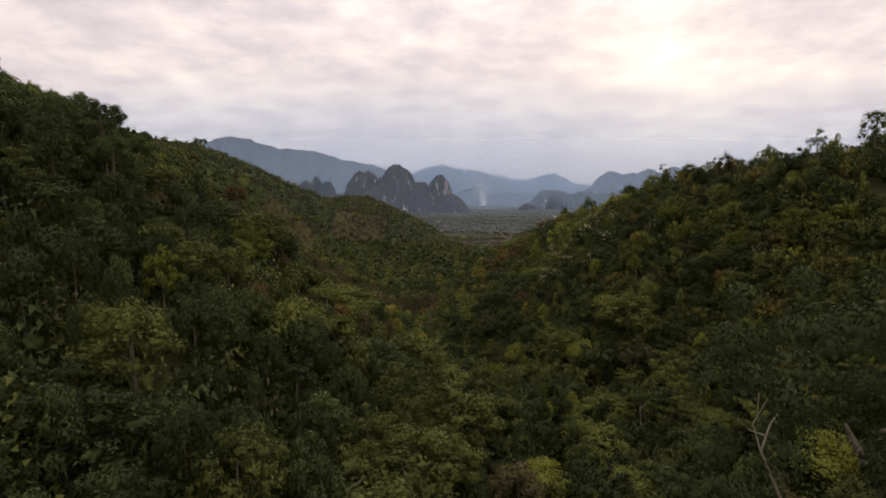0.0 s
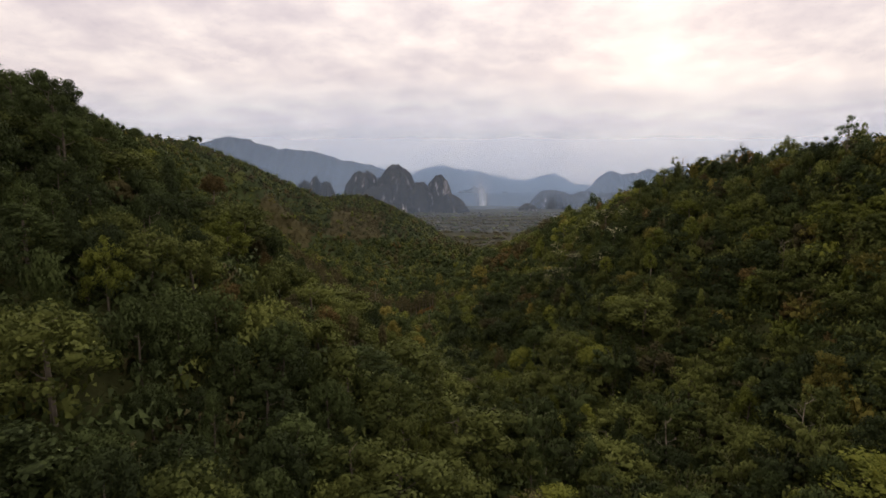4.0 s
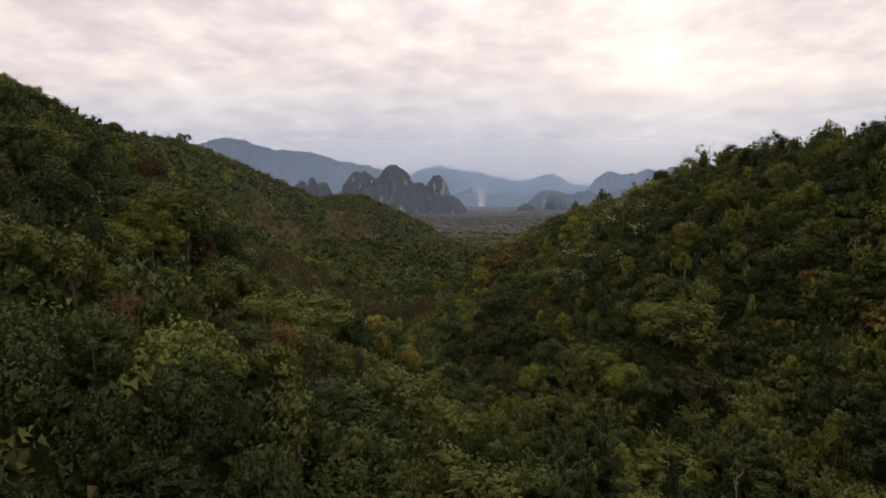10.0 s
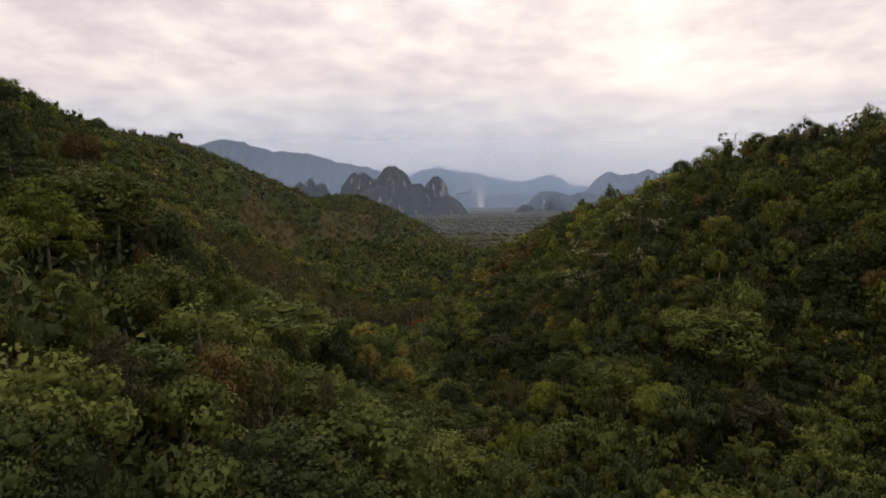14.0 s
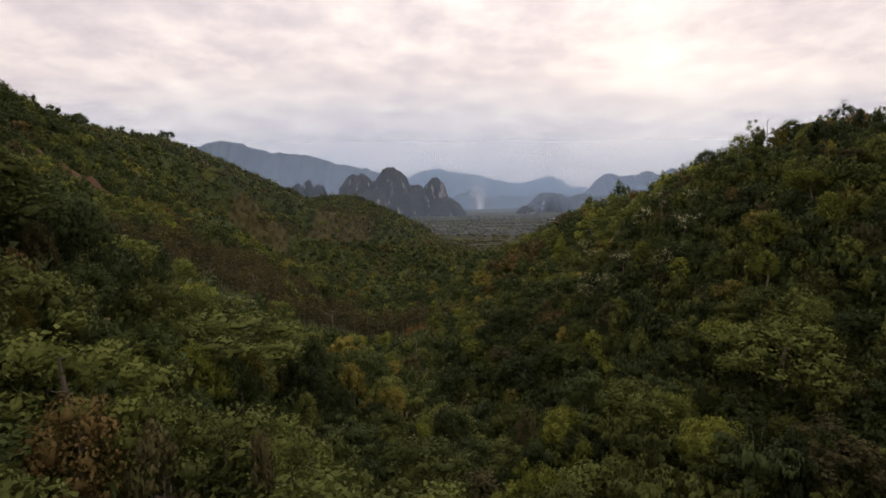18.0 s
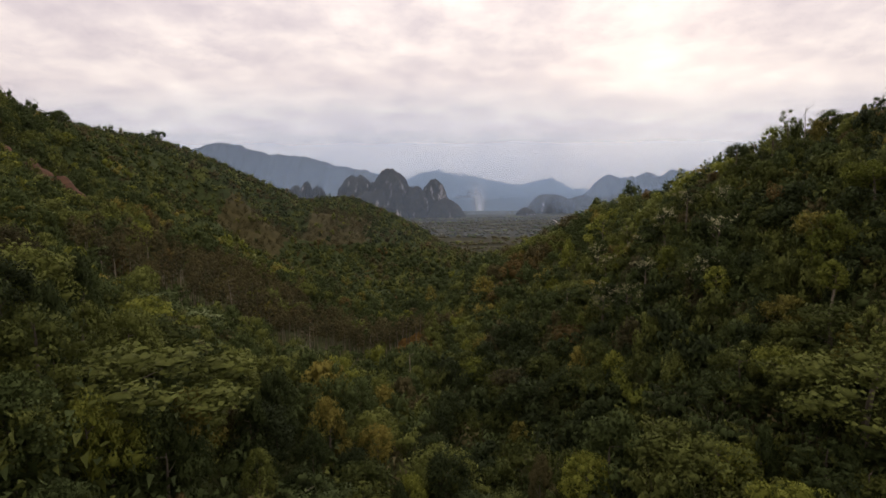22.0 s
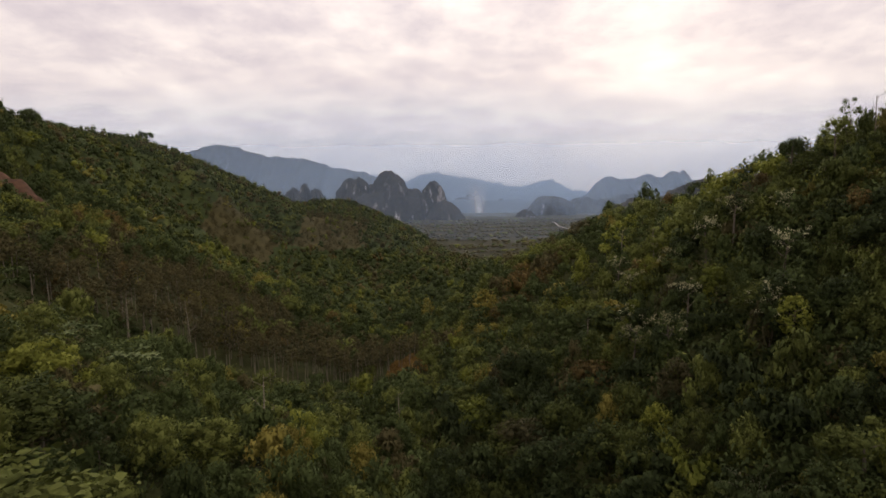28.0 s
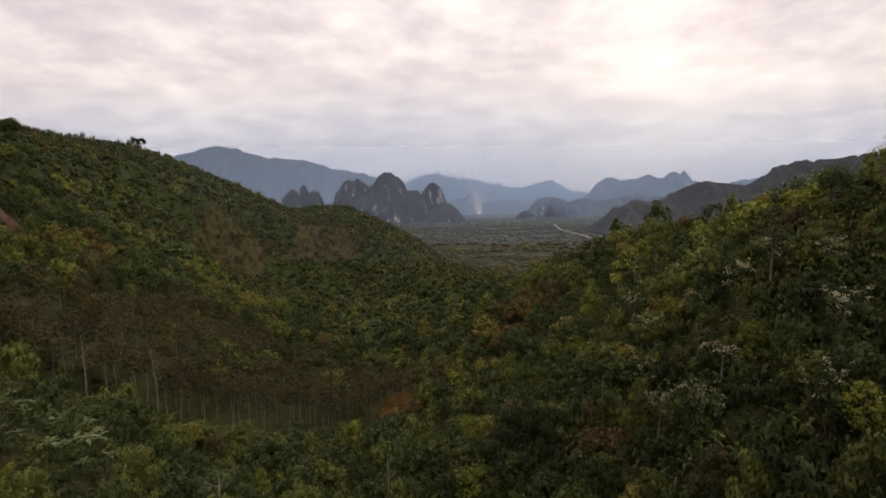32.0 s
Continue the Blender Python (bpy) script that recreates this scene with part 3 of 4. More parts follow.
def tube(points, radii, sides=6):
    """A tapered limb through the points."""
    pts = np.array(points, float)
    rings = []
    for i, (p, r) in enumerate(zip(pts, radii)):
        d = pts[min(i + 1, len(pts) - 1)] - pts[max(i - 1, 0)]
        d /= np.linalg.norm(d) + 1e-9
        s = np.cross(d, (0.31, 0.95, 0.05))
        s /= np.linalg.norm(s)
        u = np.cross(d, s)
        a = np.arange(sides) / sides * 2 * math.pi
        rings.append(p + r * (np.cos(a)[:, None] * s + np.sin(a)[:, None] * u))
    v = np.concatenate(rings)
    out = v - np.repeat(pts, sides, 0)
    out /= np.linalg.norm(out, axis=1, keepdims=True) + 1e-9
    f = []
    for i in range(len(pts) - 1):
        for k in range(sides):
            a, b = i * sides + k, i * sides + (k + 1) % sides
            f += [(a, b, b + sides), (a, b + sides, a + sides)]
    return v, np.array(f), out


def trunk_shape(rng, height, girth, limbs, spread, fork=0.45, twigs=0):
    """A tapered trunk with bent limbs; twigs: finer branches on each limb."""
    lean = rng.uniform(-0.06, 0.06, 2) * height
    line = [(lean[0] * f * f + 0.1 * math.sin(5 * f), lean[1] * f * f, height * f - 1.5 * (f == 0)) for f in (0, 0.3, 0.6, 0.85, 1.0)]
    out = [tube(line, [girth * g for g in (1.25, 1.0, 0.8, 0.55, 0.2)], 6)]
    for k in range(limbs):
        f = fork + (0.95 - fork) * k / max(1, limbs - 1)
        a = 2.4 * k + rng.uniform(0, 1)
        p = np.array([lean[0] * f * f, lean[1] * f * f, height * f])
        reach = spread * rng.uniform(0.6, 1.0) * (1.1 - 0.4 * f)
        e = p + np.array([math.cos(a) * reach, math.sin(a) * reach, reach * rng.uniform(0.35, 0.8)])
        m = (p + e) / 2 + np.array([0, 0, -0.08 * reach])
        out.append(tube([p, m, e], [girth * 0.45, girth * 0.3, girth * 0.1], 5))
        for _ in range(twigs):
            s = m + (e - m) * rng.uniform(0.1, 0.9)
            t = s + rng.normal(0, 0.33, 3) * reach + np.array([0, 0, 0.25 * reach])
            out.append(tube([s, (s + t) / 2 + rng.normal(0, 0.04, 3) * reach, t], [girth * 0.16, girth * 0.1, girth * 0.04], 4))
    return join(out)


def bamboo_shape(rng, culms, per, leaf, height=9.0, reach=3.6):
    """A clump of arching culms: the feathery foliage, and the stems."""
    leaves, stems = [], []
    for k in range(culms):
        a, h, out = 2.4 * k + rng.uniform(-0.5, 0.5), height * rng.uniform(0.6, 1.1), reach * rng.uniform(0.5, 1.15)
        s = np.linspace(0, 1, 7)
        line = np.stack([math.cos(a) * (0.3 + out * s ** 2.4), math.sin(a) * (0.3 + out * s ** 2.4), h * (1.25 * s - 0.42 * s ** 3.2)], 1)
        stems.append(tube(line, 0.05 * (1.05 - s), 4))
        u = 0.25 + 0.75 * np.sqrt(rng.uniform(0, 1, per))
        at = np.stack([np.interp(u, s, line[:, i]) for i in range(3)], 1) + rng.normal(0, 0.34, (per, 3)) * (1.3 - u[:, None]) - np.array([0, 0, 0.25])
        d = at - np.array([0, 0, h * 0.45])
        d = d / (np.linalg.norm(d, axis=1, keepdims=True) + 1e-9) + np.array([0, 0, 0.35])
        d /= np.linalg.norm(d, axis=1, keepdims=True)
        tilt = d + rng.normal(0, 0.4, d.shape)
        tilt /= np.linalg.norm(tilt, axis=1, keepdims=True)
        leaves.append(leaf_sprays(rng, at, tilt, d, leaf, 0.8, False))
    return join(leaves), join(stems)


def part(name, data, parent, label=""):
    ob = new(name, data)
    ob.parent = parent
    if label:
        tagged(ob, label)
    return ob


def plant(name, crown, trunk, label, category, group, m):
    """A plant: an empty at its foot, with its trunk and crown."""
    root = new(name)
    root.empty_display_size = 0.5
    part("trunk", trunk, root)
    if crown is not None:
        part("crown", crown, root)
    root.matrix_basis = m
    return tagged(root, label, category, group)


FAR_RUBBER = ((-228, -158, 520, 640), (-150, -78, 620, 745))


def in_plantation(x, y):
    """The rubber plantations on the valley floor and below the far spur."""
    near = (-112 < x < -6) and rubber_edge(x) < y < 350 and treetops(x, y) < 106
    return bool(near) or any(x0 < x < x1 and y0 < y < y1 for x0, x1, y0, y1 in FAR_RUBBER)


def pick_tint(x, y, rng):
    """The foliage mix by place: grey-brown plantation on the valley floor, brighter greens on the near spur."""
    if in_plantation(x, y):
        return rng.choice(TINTS, p=[0.06, 0.05, 0.01, 0.02, 0.02, 0.84, 0.0])
    clump = math.sin(x * 0.07 + 2 * math.sin(y * 0.021)) * math.sin(y * 0.06 + 1.7 * math.sin(x * 0.03))
    stand_of = math.sin(x * 0.19 + y * 0.11 + 3 * math.sin(x * 0.05)) * math.sin(y * 0.17 - x * 0.07)
    if 25 < x < 58 and 316 < y < 350:
        return rng.choice(TINTS, p=[0.10, 0.10, 0.0, 0.05, 0.35, 0.40, 0.0])
    if -176 < x < -146 and 350 < y < 384:
        return rng.choice(TINTS, p=[0.0, 0.10, 0.10, 0.50, 0.30, 0.0, 0.0])
    if -160 < x < -82 and abs(y - 450 + 0.73 * (x + 150)) < 20:
        return rng.choice(TINTS, p=[0.06, 0.24, 0.40, 0.28, 0.0, 0.02, 0.0])
    if y > 480:
        return rng.choice(TINTS, p=[0.52, 0.28, 0.0, 0.0, 0.03, 0.17, 0.0])
    # near west slope: dark trees, darker still to imitate dimming in the view's corner
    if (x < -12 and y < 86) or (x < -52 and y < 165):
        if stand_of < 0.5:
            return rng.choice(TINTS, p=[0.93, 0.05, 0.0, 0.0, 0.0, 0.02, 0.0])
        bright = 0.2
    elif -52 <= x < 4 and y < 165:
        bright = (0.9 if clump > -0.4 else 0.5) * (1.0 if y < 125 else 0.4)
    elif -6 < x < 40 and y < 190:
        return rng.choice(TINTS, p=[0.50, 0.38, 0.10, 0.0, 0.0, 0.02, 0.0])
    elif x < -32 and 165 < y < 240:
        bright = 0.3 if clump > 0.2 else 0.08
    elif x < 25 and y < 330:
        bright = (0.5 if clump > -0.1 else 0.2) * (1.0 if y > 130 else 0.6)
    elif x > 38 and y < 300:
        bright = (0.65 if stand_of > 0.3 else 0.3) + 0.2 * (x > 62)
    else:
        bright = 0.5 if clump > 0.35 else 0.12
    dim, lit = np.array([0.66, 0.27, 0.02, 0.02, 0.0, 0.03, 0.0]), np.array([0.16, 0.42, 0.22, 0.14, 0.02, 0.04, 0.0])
    share = dim * (1 - bright) + lit * bright
    # neighbours share a tint, so light and dark stands imitate broad masses of shade
    shade_wave = 0.5 + 0.5 * math.sin(x * 0.29 + 2.1 * math.sin(y * 0.13)) * math.sin(y * 0.27 + 2.3 * math.sin(x * 0.11))
    pick = 0.6 * shade_wave + 0.4 * rng.uniform()
    pick = min(max((pick - 0.5) * 1.35 + 0.5, 0.0), 0.999)
    order = (0, 5, 1, 4, 3, 2)
    return TINTS[order[int(np.searchsorted(np.cumsum(share[list(order)]) / share.sum(), pick))]]


def scatter(rng, x0, x1, y0, y1, step):
    xs, ys = np.arange(x0, x1, step), np.arange(y0, y1, step * 0.87)
    gx, gy = np.meshgrid(xs, ys, indexing="ij")
    gx = gx + (np.arange(len(ys)) % 2) * step * 0.5
    gx = gx + rng.uniform(-0.4, 0.4, gx.shape) * step
    gy = gy + rng.uniform(-0.4, 0.4, gy.shape) * step
    return gx.ravel(), gy.ravel()


STYLES = ("round", "ragged", "draped", "tall", "round", "draped", "tall", "round", "flat", "ragged")
SIZES = {"middle": (17, 96, 0.6), "beyond": (11, 42, 0.9), "far": (4, 18, 1.25)}
rng = np.random.default_rng(7)
SHAPES = {}
for level, (lumps, per, leaf) in SIZES.items():
    SHAPES[level] = [crown_shape(rng, lumps, per, 4.3, 8.0, 1.2, leaf, style, {"middle": 0.36, "beyond": 0.4, "far": 0.6}[level]) for style in STYLES]
PLANTATION = [crown_shape(rng, 7, 40, 3.0, 5.4, 4.6, 0.6, "tall", 0.45) for _ in range(3)]
FREE_STEM = 3.2
SHAPES["middle"] += [bamboo_shape(rng, 18, 70, 0.62)[0] for _ in range(4)]
SCALES, SHARE = (0.65, 0.85, 1.02, 1.2, 1.45, 1.8), (0.18, 0.22, 0.22, 0.19, 0.13, 0.06)


def cleared(x, y):
    """Clearings, and the strip of scrub along the plantation's lower edge."""
    strip = -114 < x < -6 and -17 < y - rubber_edge(x) <= 0
    return strip or any(((x - cx) / rx) ** 2 + ((y - cy) / ry) ** 2 < 1 for cx, cy, rx, ry in CLEARINGS)


def woods(name, label, xs, ys, level, rng, size=1.0):
    """Uncountable trees joined into one mesh, leaf by leaf."""
    verts, faces, norms, tints, at = [], [], [], [], 0
    zs = soil(xs, ys)
    for x, y, z in zip(xs, ys, zs):
        if cleared(x, y):
            continue
        shape = SHAPES[level][rng.integers(len(SHAPES[level]))]
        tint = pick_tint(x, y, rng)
        s = size * rng.choice(SCALES, p=SHARE)
        if tint == "grey" and in_plantation(x, y):
            shape, s, z = PLANTATION[rng.integers(3)], rng.uniform(0.85, 1.1), z + (FREE_STEM if y < 420 else 1.5)
        v, f, nv = shape
        a = rng.uniform(0, 6.283)
        c, n = math.cos(a) * s, math.sin(a) * s
        tall = (0.78 + 0.2 * s / size) * rng.uniform(0.78, 1.22) * (0.6 + 0.4 * size)
        if rng.uniform() < (0.15 if y > 300 else 0.05):
            tall *= rng.uniform(1.15, 1.4)
        w = np.stack([v[:, 0] * c - v[:, 1] * n + x, v[:, 0] * n + v[:, 1] * c + y, v[:, 2] * tall + z - 0.6 * (s > 1.2) + 1.5 * (y > 300)], 1)
        verts.append(w), faces.append(f + at)
        norms.append(np.stack([nv[:, 0] * math.cos(a) - nv[:, 1] * math.sin(a), nv[:, 0] * math.sin(a) + nv[:, 1] * math.cos(a), nv[:, 2]], 1))
        tints.append(np.full(len(f), TINTS.index(tint)))
        at += len(v)
    me = from_arrays(name, np.concatenate(verts), np.concatenate(faces), np.concatenate(norms), list(LEAVES.values()), np.concatenate(tints), True)
    tagged(new(name, me), label, "forest", kind="stuff")


def undergrowth(name, label, xs, ys, rng):
    """Low bushes that close the gaps between the trees."""
    verts, faces, norms, tints, at = [], [], [], [], 0
    shapes = [join(lump(rng, np.array([0, 0, 0.9]), 2.1, 0.8, 100, 0.6, 0.36, False)) for _ in range(4)]
    for x, y, z in zip(xs, ys, soil(xs, ys)):
        v, f, nv = shapes[rng.integers(4)]
        s = rng.uniform(1.0, 2.2) * (0.5 if cleared(x, y) else 1.0)
        verts.append(v * s + np.array([x, y, z])), faces.append(f + at), norms.append(nv)
        tints.append(np.full(len(f), TINTS.index(rng.choice(["dark", "mid", "grey"], p=[0.72, 0.20, 0.08]))))
        at += len(v)
    me = from_arrays(name, np.concatenate(verts), np.concatenate(faces), np.concatenate(norms), list(LEAVES.values()), np.concatenate(tints), True)
    tagged(new(name, me), label, "undergrowth", kind="stuff")


def seen_ground(x, y, margin=25):
    """The valley and its two slopes, as far as the ridges that close them."""
    return (np.abs(x - 3) < 0.93 * y + margin) & (y > 36) & (x < 158)


# ---- single trees, kind by kind ----
rng = np.random.default_rng(21)
TRUNKS = [from_arrays("trunk", *trunk_shape(rng, h, g, n, r), [BARK]) for h, g, n, r in ((6.5, 0.16, 3, 2.2), (7.5, 0.2, 4, 2.4), (8.5, 0.17, 3, 2.0))]
PALE_TRUNKS = [from_arrays("trunk", *trunk_shape(rng, h, 0.15, 3, 1.6, 0.76), [PALE_BARK]) for h in (10.5, 11.5, 12.5)]
KINDS = {
    "broadleaf_tree": ("round", "tree with a rounded, lumpy crown on the slope"),
    "ragged_tree": ("ragged", "tree with a loose, uneven crown on the slope"),
    "slender_tree": ("tall", "slender tree with an upright crown on the slope"),
    "draped_tree": ("draped", "tree hung with climbers down to the undergrowth"),
    "spreading_tree": ("flat", "tree with a wide, flat-topped crown on the slope"),
    "tiered_tree": ("tiered", "tree with leafy tiers standing among the others"),
}
WORDS = {"dark": "dark green", "mid": "mid-green", "light": "bright yellow-green", "yellow": "yellowish green", "rust": "rusty brown", "grey": "grey-brown", "silver": "pale silvery green"}
CROWNS = {}


def crown_mesh(kind, tint, turn):
    """One of two crowns of that kind, in that foliage; made once and shared."""
    key = (kind, tint, turn)
    if key not in CROWNS:
        base = CROWNS.get((kind, "any", turn))
        if base is None:
            r = np.random.default_rng(100 + 7 * list(KINDS).index(kind) + turn)
            base = CROWNS[(kind, "any", turn)] = crown_shape(r, 28, 160, 4.3, 8.4, 1.2, 0.26, KINDS[kind][0], 0.36)
        CROWNS[key] = from_arrays("crown", *base, [LEAVES[tint]], smooth=True)
    return CROWNS[key]


MODELS = {}
BAMBOO = {}


def bamboo(x, y, rng):
    """A clump of arching bamboo on the ground at x, y."""
    turn = int(rng.integers(3))
    scale = rng.uniform(0.85, 1.3)
    m = pose(x, y, float(soil(x, y)) - 0.2, 0, 0, rng.uniform(0, 360)) @ Matrix.Diagonal((scale, scale, scale, 1))
    if turn not in BAMBOO:
        crown, stems = bamboo_shape(np.random.default_rng(70 + turn), 24, 190, 0.4)
        BAMBOO[turn] = tagged(new("bamboo_clump"), "clump of arching green bamboo with feathery drooping tips", "bamboo", "bamboo clumps of the eastern slope")
        part("foliage", from_arrays("foliage", *crown, [LEAVES["mid" if turn else "dark"]], smooth=True), BAMBOO[turn])
        part("stem", from_arrays("stem", *stems, [PALE_BARK], smooth=True), BAMBOO[turn], "tuft of pale thin culms")
        BAMBOO[turn].matrix_basis = m
        return
    copy_thing(BAMBOO[turn], m)



def stand(kind, tint, x, y, scale, tall, rng):
    """A tree of that kind on the ground at x, y."""
    turn = int(rng.integers(2))
    m = pose(x, y, float(soil(x, y)) - 0.3, 0, 0, rng.uniform(0, 360)) @ Matrix.Diagonal((scale, scale, (0.8 + 0.2 * scale) * tall, 1))
    if (kind, tint, turn) not in MODELS:
        MODELS[(kind, tint, turn)] = plant(kind, crown_mesh(kind, tint, turn), TRUNKS[len(MODELS) % 3], f"{WORDS[tint]} {KINDS[kind][1]}", "tree", f"{kind.replace('_', ' ')}s of the valley", m)
        return
    copy_thing(MODELS[(kind, tint, turn)], m)


def close_by(x, y):
    """The stretch of slopes that the flight passes nearest."""
    return (x > np.where(y < 150, -88, -60)) & (x < 68) & (36 < y) & (y < 178)


rng = np.random.default_rng(11)
x, y = scatter(rng, -320, 260, 20, 400, 7.2)
all_near = seen_ground(x, y, 14)
x, y = x[all_near], y[all_near]
single = close_by(x, y)
for px, py in zip(x[single], y[single]):
    if px > 6 and rng.uniform() < 0.34:
        bamboo(px, py, rng)
        continue
    kind = rng.choice(list(KINDS), p=[0.40, 0.21, 0.14, 0.21, 0.02, 0.02])
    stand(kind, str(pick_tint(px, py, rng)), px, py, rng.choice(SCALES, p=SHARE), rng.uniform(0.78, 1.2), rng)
inner = ~single & (y < 250) & (np.abs(x) < 135)
left, right = inner & (x < 0), inner & (x >= 0)
woods("forest", "dense mixed tropical forest on the western slope and valley floor", x[left], y[left], "middle", rng)
woods("forest", "dense dark tropical forest on the eastern slope", x[right], y[right], "middle", rng)
x, y = scatter(rng, 38, 125, 90, 260, 8.4)
keep = ~close_by(x, y)
woods("forest", "smaller trees filling the steep eastern slope", x[keep], y[keep], "middle", rng, 0.66)
x, y = scatter(rng, -360, 190, 90, 420, 7.8)
keep = seen_ground(x, y) & ~((y < 250) & (np.abs(x) < 135)) & (y < 420)
woods("forest", "dense tropical forest higher up the valley", x[keep], y[keep], "beyond", rng, 1.12)
x, y = scatter(rng, -520, 260, 420, 1080, 7.6)
keep = seen_ground(x, y) & (treetops(x, y) > 8.6) & (x < 200 - 0.1 * y)
woods("forest", "dense tropical forest on the far ridge and spur", x[keep], y[keep], "far", rng, 0.95)


def closed_canopy():
    """The lower storey of the far forest, a rough leafy surface between and below the crowns."""
    xs, ys = np.arange(-520, 205, 4.0), np.arange(400, 1100, 4.0)
    gx, gy = np.meshgrid(xs, ys, indexing="ij")
    r = np.random.default_rng(13)
    gz = treetops(gx, gy) - 4.4 + 1.1 * fractal(gx, gy, 17, 3, 8) + r.uniform(-1.2, 1.2, gx.shape)
    gz = np.where(treetops(gx, gy) < 12, -3.0, gz)
    v = np.stack([(gx + r.uniform(-1.5, 1.5, gx.shape)).ravel(), (gy + r.uniform(-1.5, 1.5, gx.shape)).ravel(), gz.ravel()], 1)
    kinds = (fractal(gx, gy, 90, 3, 21) > 0.6).astype(int)[:-1, :-1]
    for x0, x1, y0, y1 in FAR_RUBBER:
        kinds[(xs[:-1, None] > x0) & (xs[:-1, None] < x1) & (ys[None, :-1] > y0) & (ys[None, :-1] < y1)] = 2
    me = from_arrays("lower_canopy", v, sheet_faces(len(xs), len(ys))[:, ::-1], None, [LEAVES["dark"], LEAVES["mid"], LEAVES["grey"]], kinds.ravel(), smooth=True)
    tagged(new("lower_canopy", me), "closed green lower storey of the far forest", "forest", kind="stuff")


closed_canopy()
x, y = scatter(rng, -110, 110, -60, 37, 8.0)
woods("forest", "dense tropical forest where the flight begins", x, y, "far", rng, 1.1)
x, y = scatter(rng, -130, 140, 30, 260, 4.8)
steep_x, steep_y = scatter(rng, 34, 125, 80, 240, 4.4)
spur_x, spur_y = scatter(rng, -95, -15, 45, 165, 4.4)
x, y = np.concatenate([x, steep_x, spur_x]), np.concatenate([y, steep_y, spur_y])
keep = seen_ground(x, y, 8)
undergrowth("undergrowth", "low dark bushes between the trees", x[keep], y[keep], rng)
x, y = scatter(rng, -80, -38, 194, 230, 2.0)
undergrowth("undergrowth", "low leafy plants covering the banana clearing", x, y, rng)


def plain_woods():
    """Plantation crowns on the plain, row upon row of small mounds."""
    rng = np.random.default_rng(5)
    gx, gy = np.meshgrid(np.arange(-400, 900, 10.0), np.concatenate([np.arange(600, 1250, 9.0), np.arange(1250, 2700, 19.0)]), indexing="ij")
    gx, gy = (gx + rng.normal(0, 9, gx.shape)).ravel(), (gy + rng.normal(0, 9, gy.shape)).ravel()
    field = fractal(gx, gy * 2.2, 420, 3, 77)
    keep = (treetops(gx, gy) <= 9.0) & (field > -0.45) & (np.abs(gx - 60) < gy * 0.42) & (rng.uniform(size=len(gx)) < 0.28 + 0.4 * field)
    gx, gy, field = gx[keep], gy[keep], field[keep]
    v, f = ICO[False]
    n = len(gx)
    size = rng.uniform(2.6, 5.2, (n, 1, 1)) * np.where(gy > 1250, 1.5, 1.0)[:, None, None]
    verts = v[None] * size * (1 + rng.uniform(-0.25, 0.25, (n, 12, 1))) * np.array([1.3, 1, 0.4])
    verts = verts + np.stack([gx, gy, np.full(n, 2.0)], 1)[:, None]
    faces = (f[None] + np.arange(n)[:, None, None] * 12).reshape(-1, 3)
    me = from_arrays("plain_woods", verts.reshape(-1, 3), faces, None, [LEAVES["dark"], LEAVES["mid"], PLAIN_LEAF, LEAVES["grey"]], np.repeat(rng.choice(4, size=n, p=[0.14, 0.03, 0.66, 0.17]), 20), True)
    tagged(new("plain_woods", me), "dark plantation woods covering the plain", "forest", kind="stuff")


plain_woods()


# ---- trees that stand out ----
def tall_tree(name, tint, x, y, top, radius, style, label, depth=None, pale=False, lumps=12, per=60, leaf=0.36, seed=0, twigs=0):
    """A tree whose top reaches the height top, with its own crown."""
    r = np.random.default_rng(300 + seed)
    z = float(soil(x, y))
    height = max(top - z, 5.0)
    depth = depth or min(height * 0.62, radius * 1.5)
    crown = from_arrays("crown", *crown_shape(r, lumps, per, radius, depth, height - depth, leaf, style, (0.34 if style in ("ragged", "flat") else 0.4)), [LEAVES[tint]], smooth=True)
    trunk = from_arrays("trunk", *trunk_shape(r, height - depth * 0.3, 0.12 + height * 0.011, 5, radius * 0.8, 1 - depth * 0.9 / height, twigs), [PALE_BARK if pale else BARK])
    return plant(name, crown, trunk, label, "tree", "", pose(x, y, z, 0, 0, r.uniform(0, 360)))


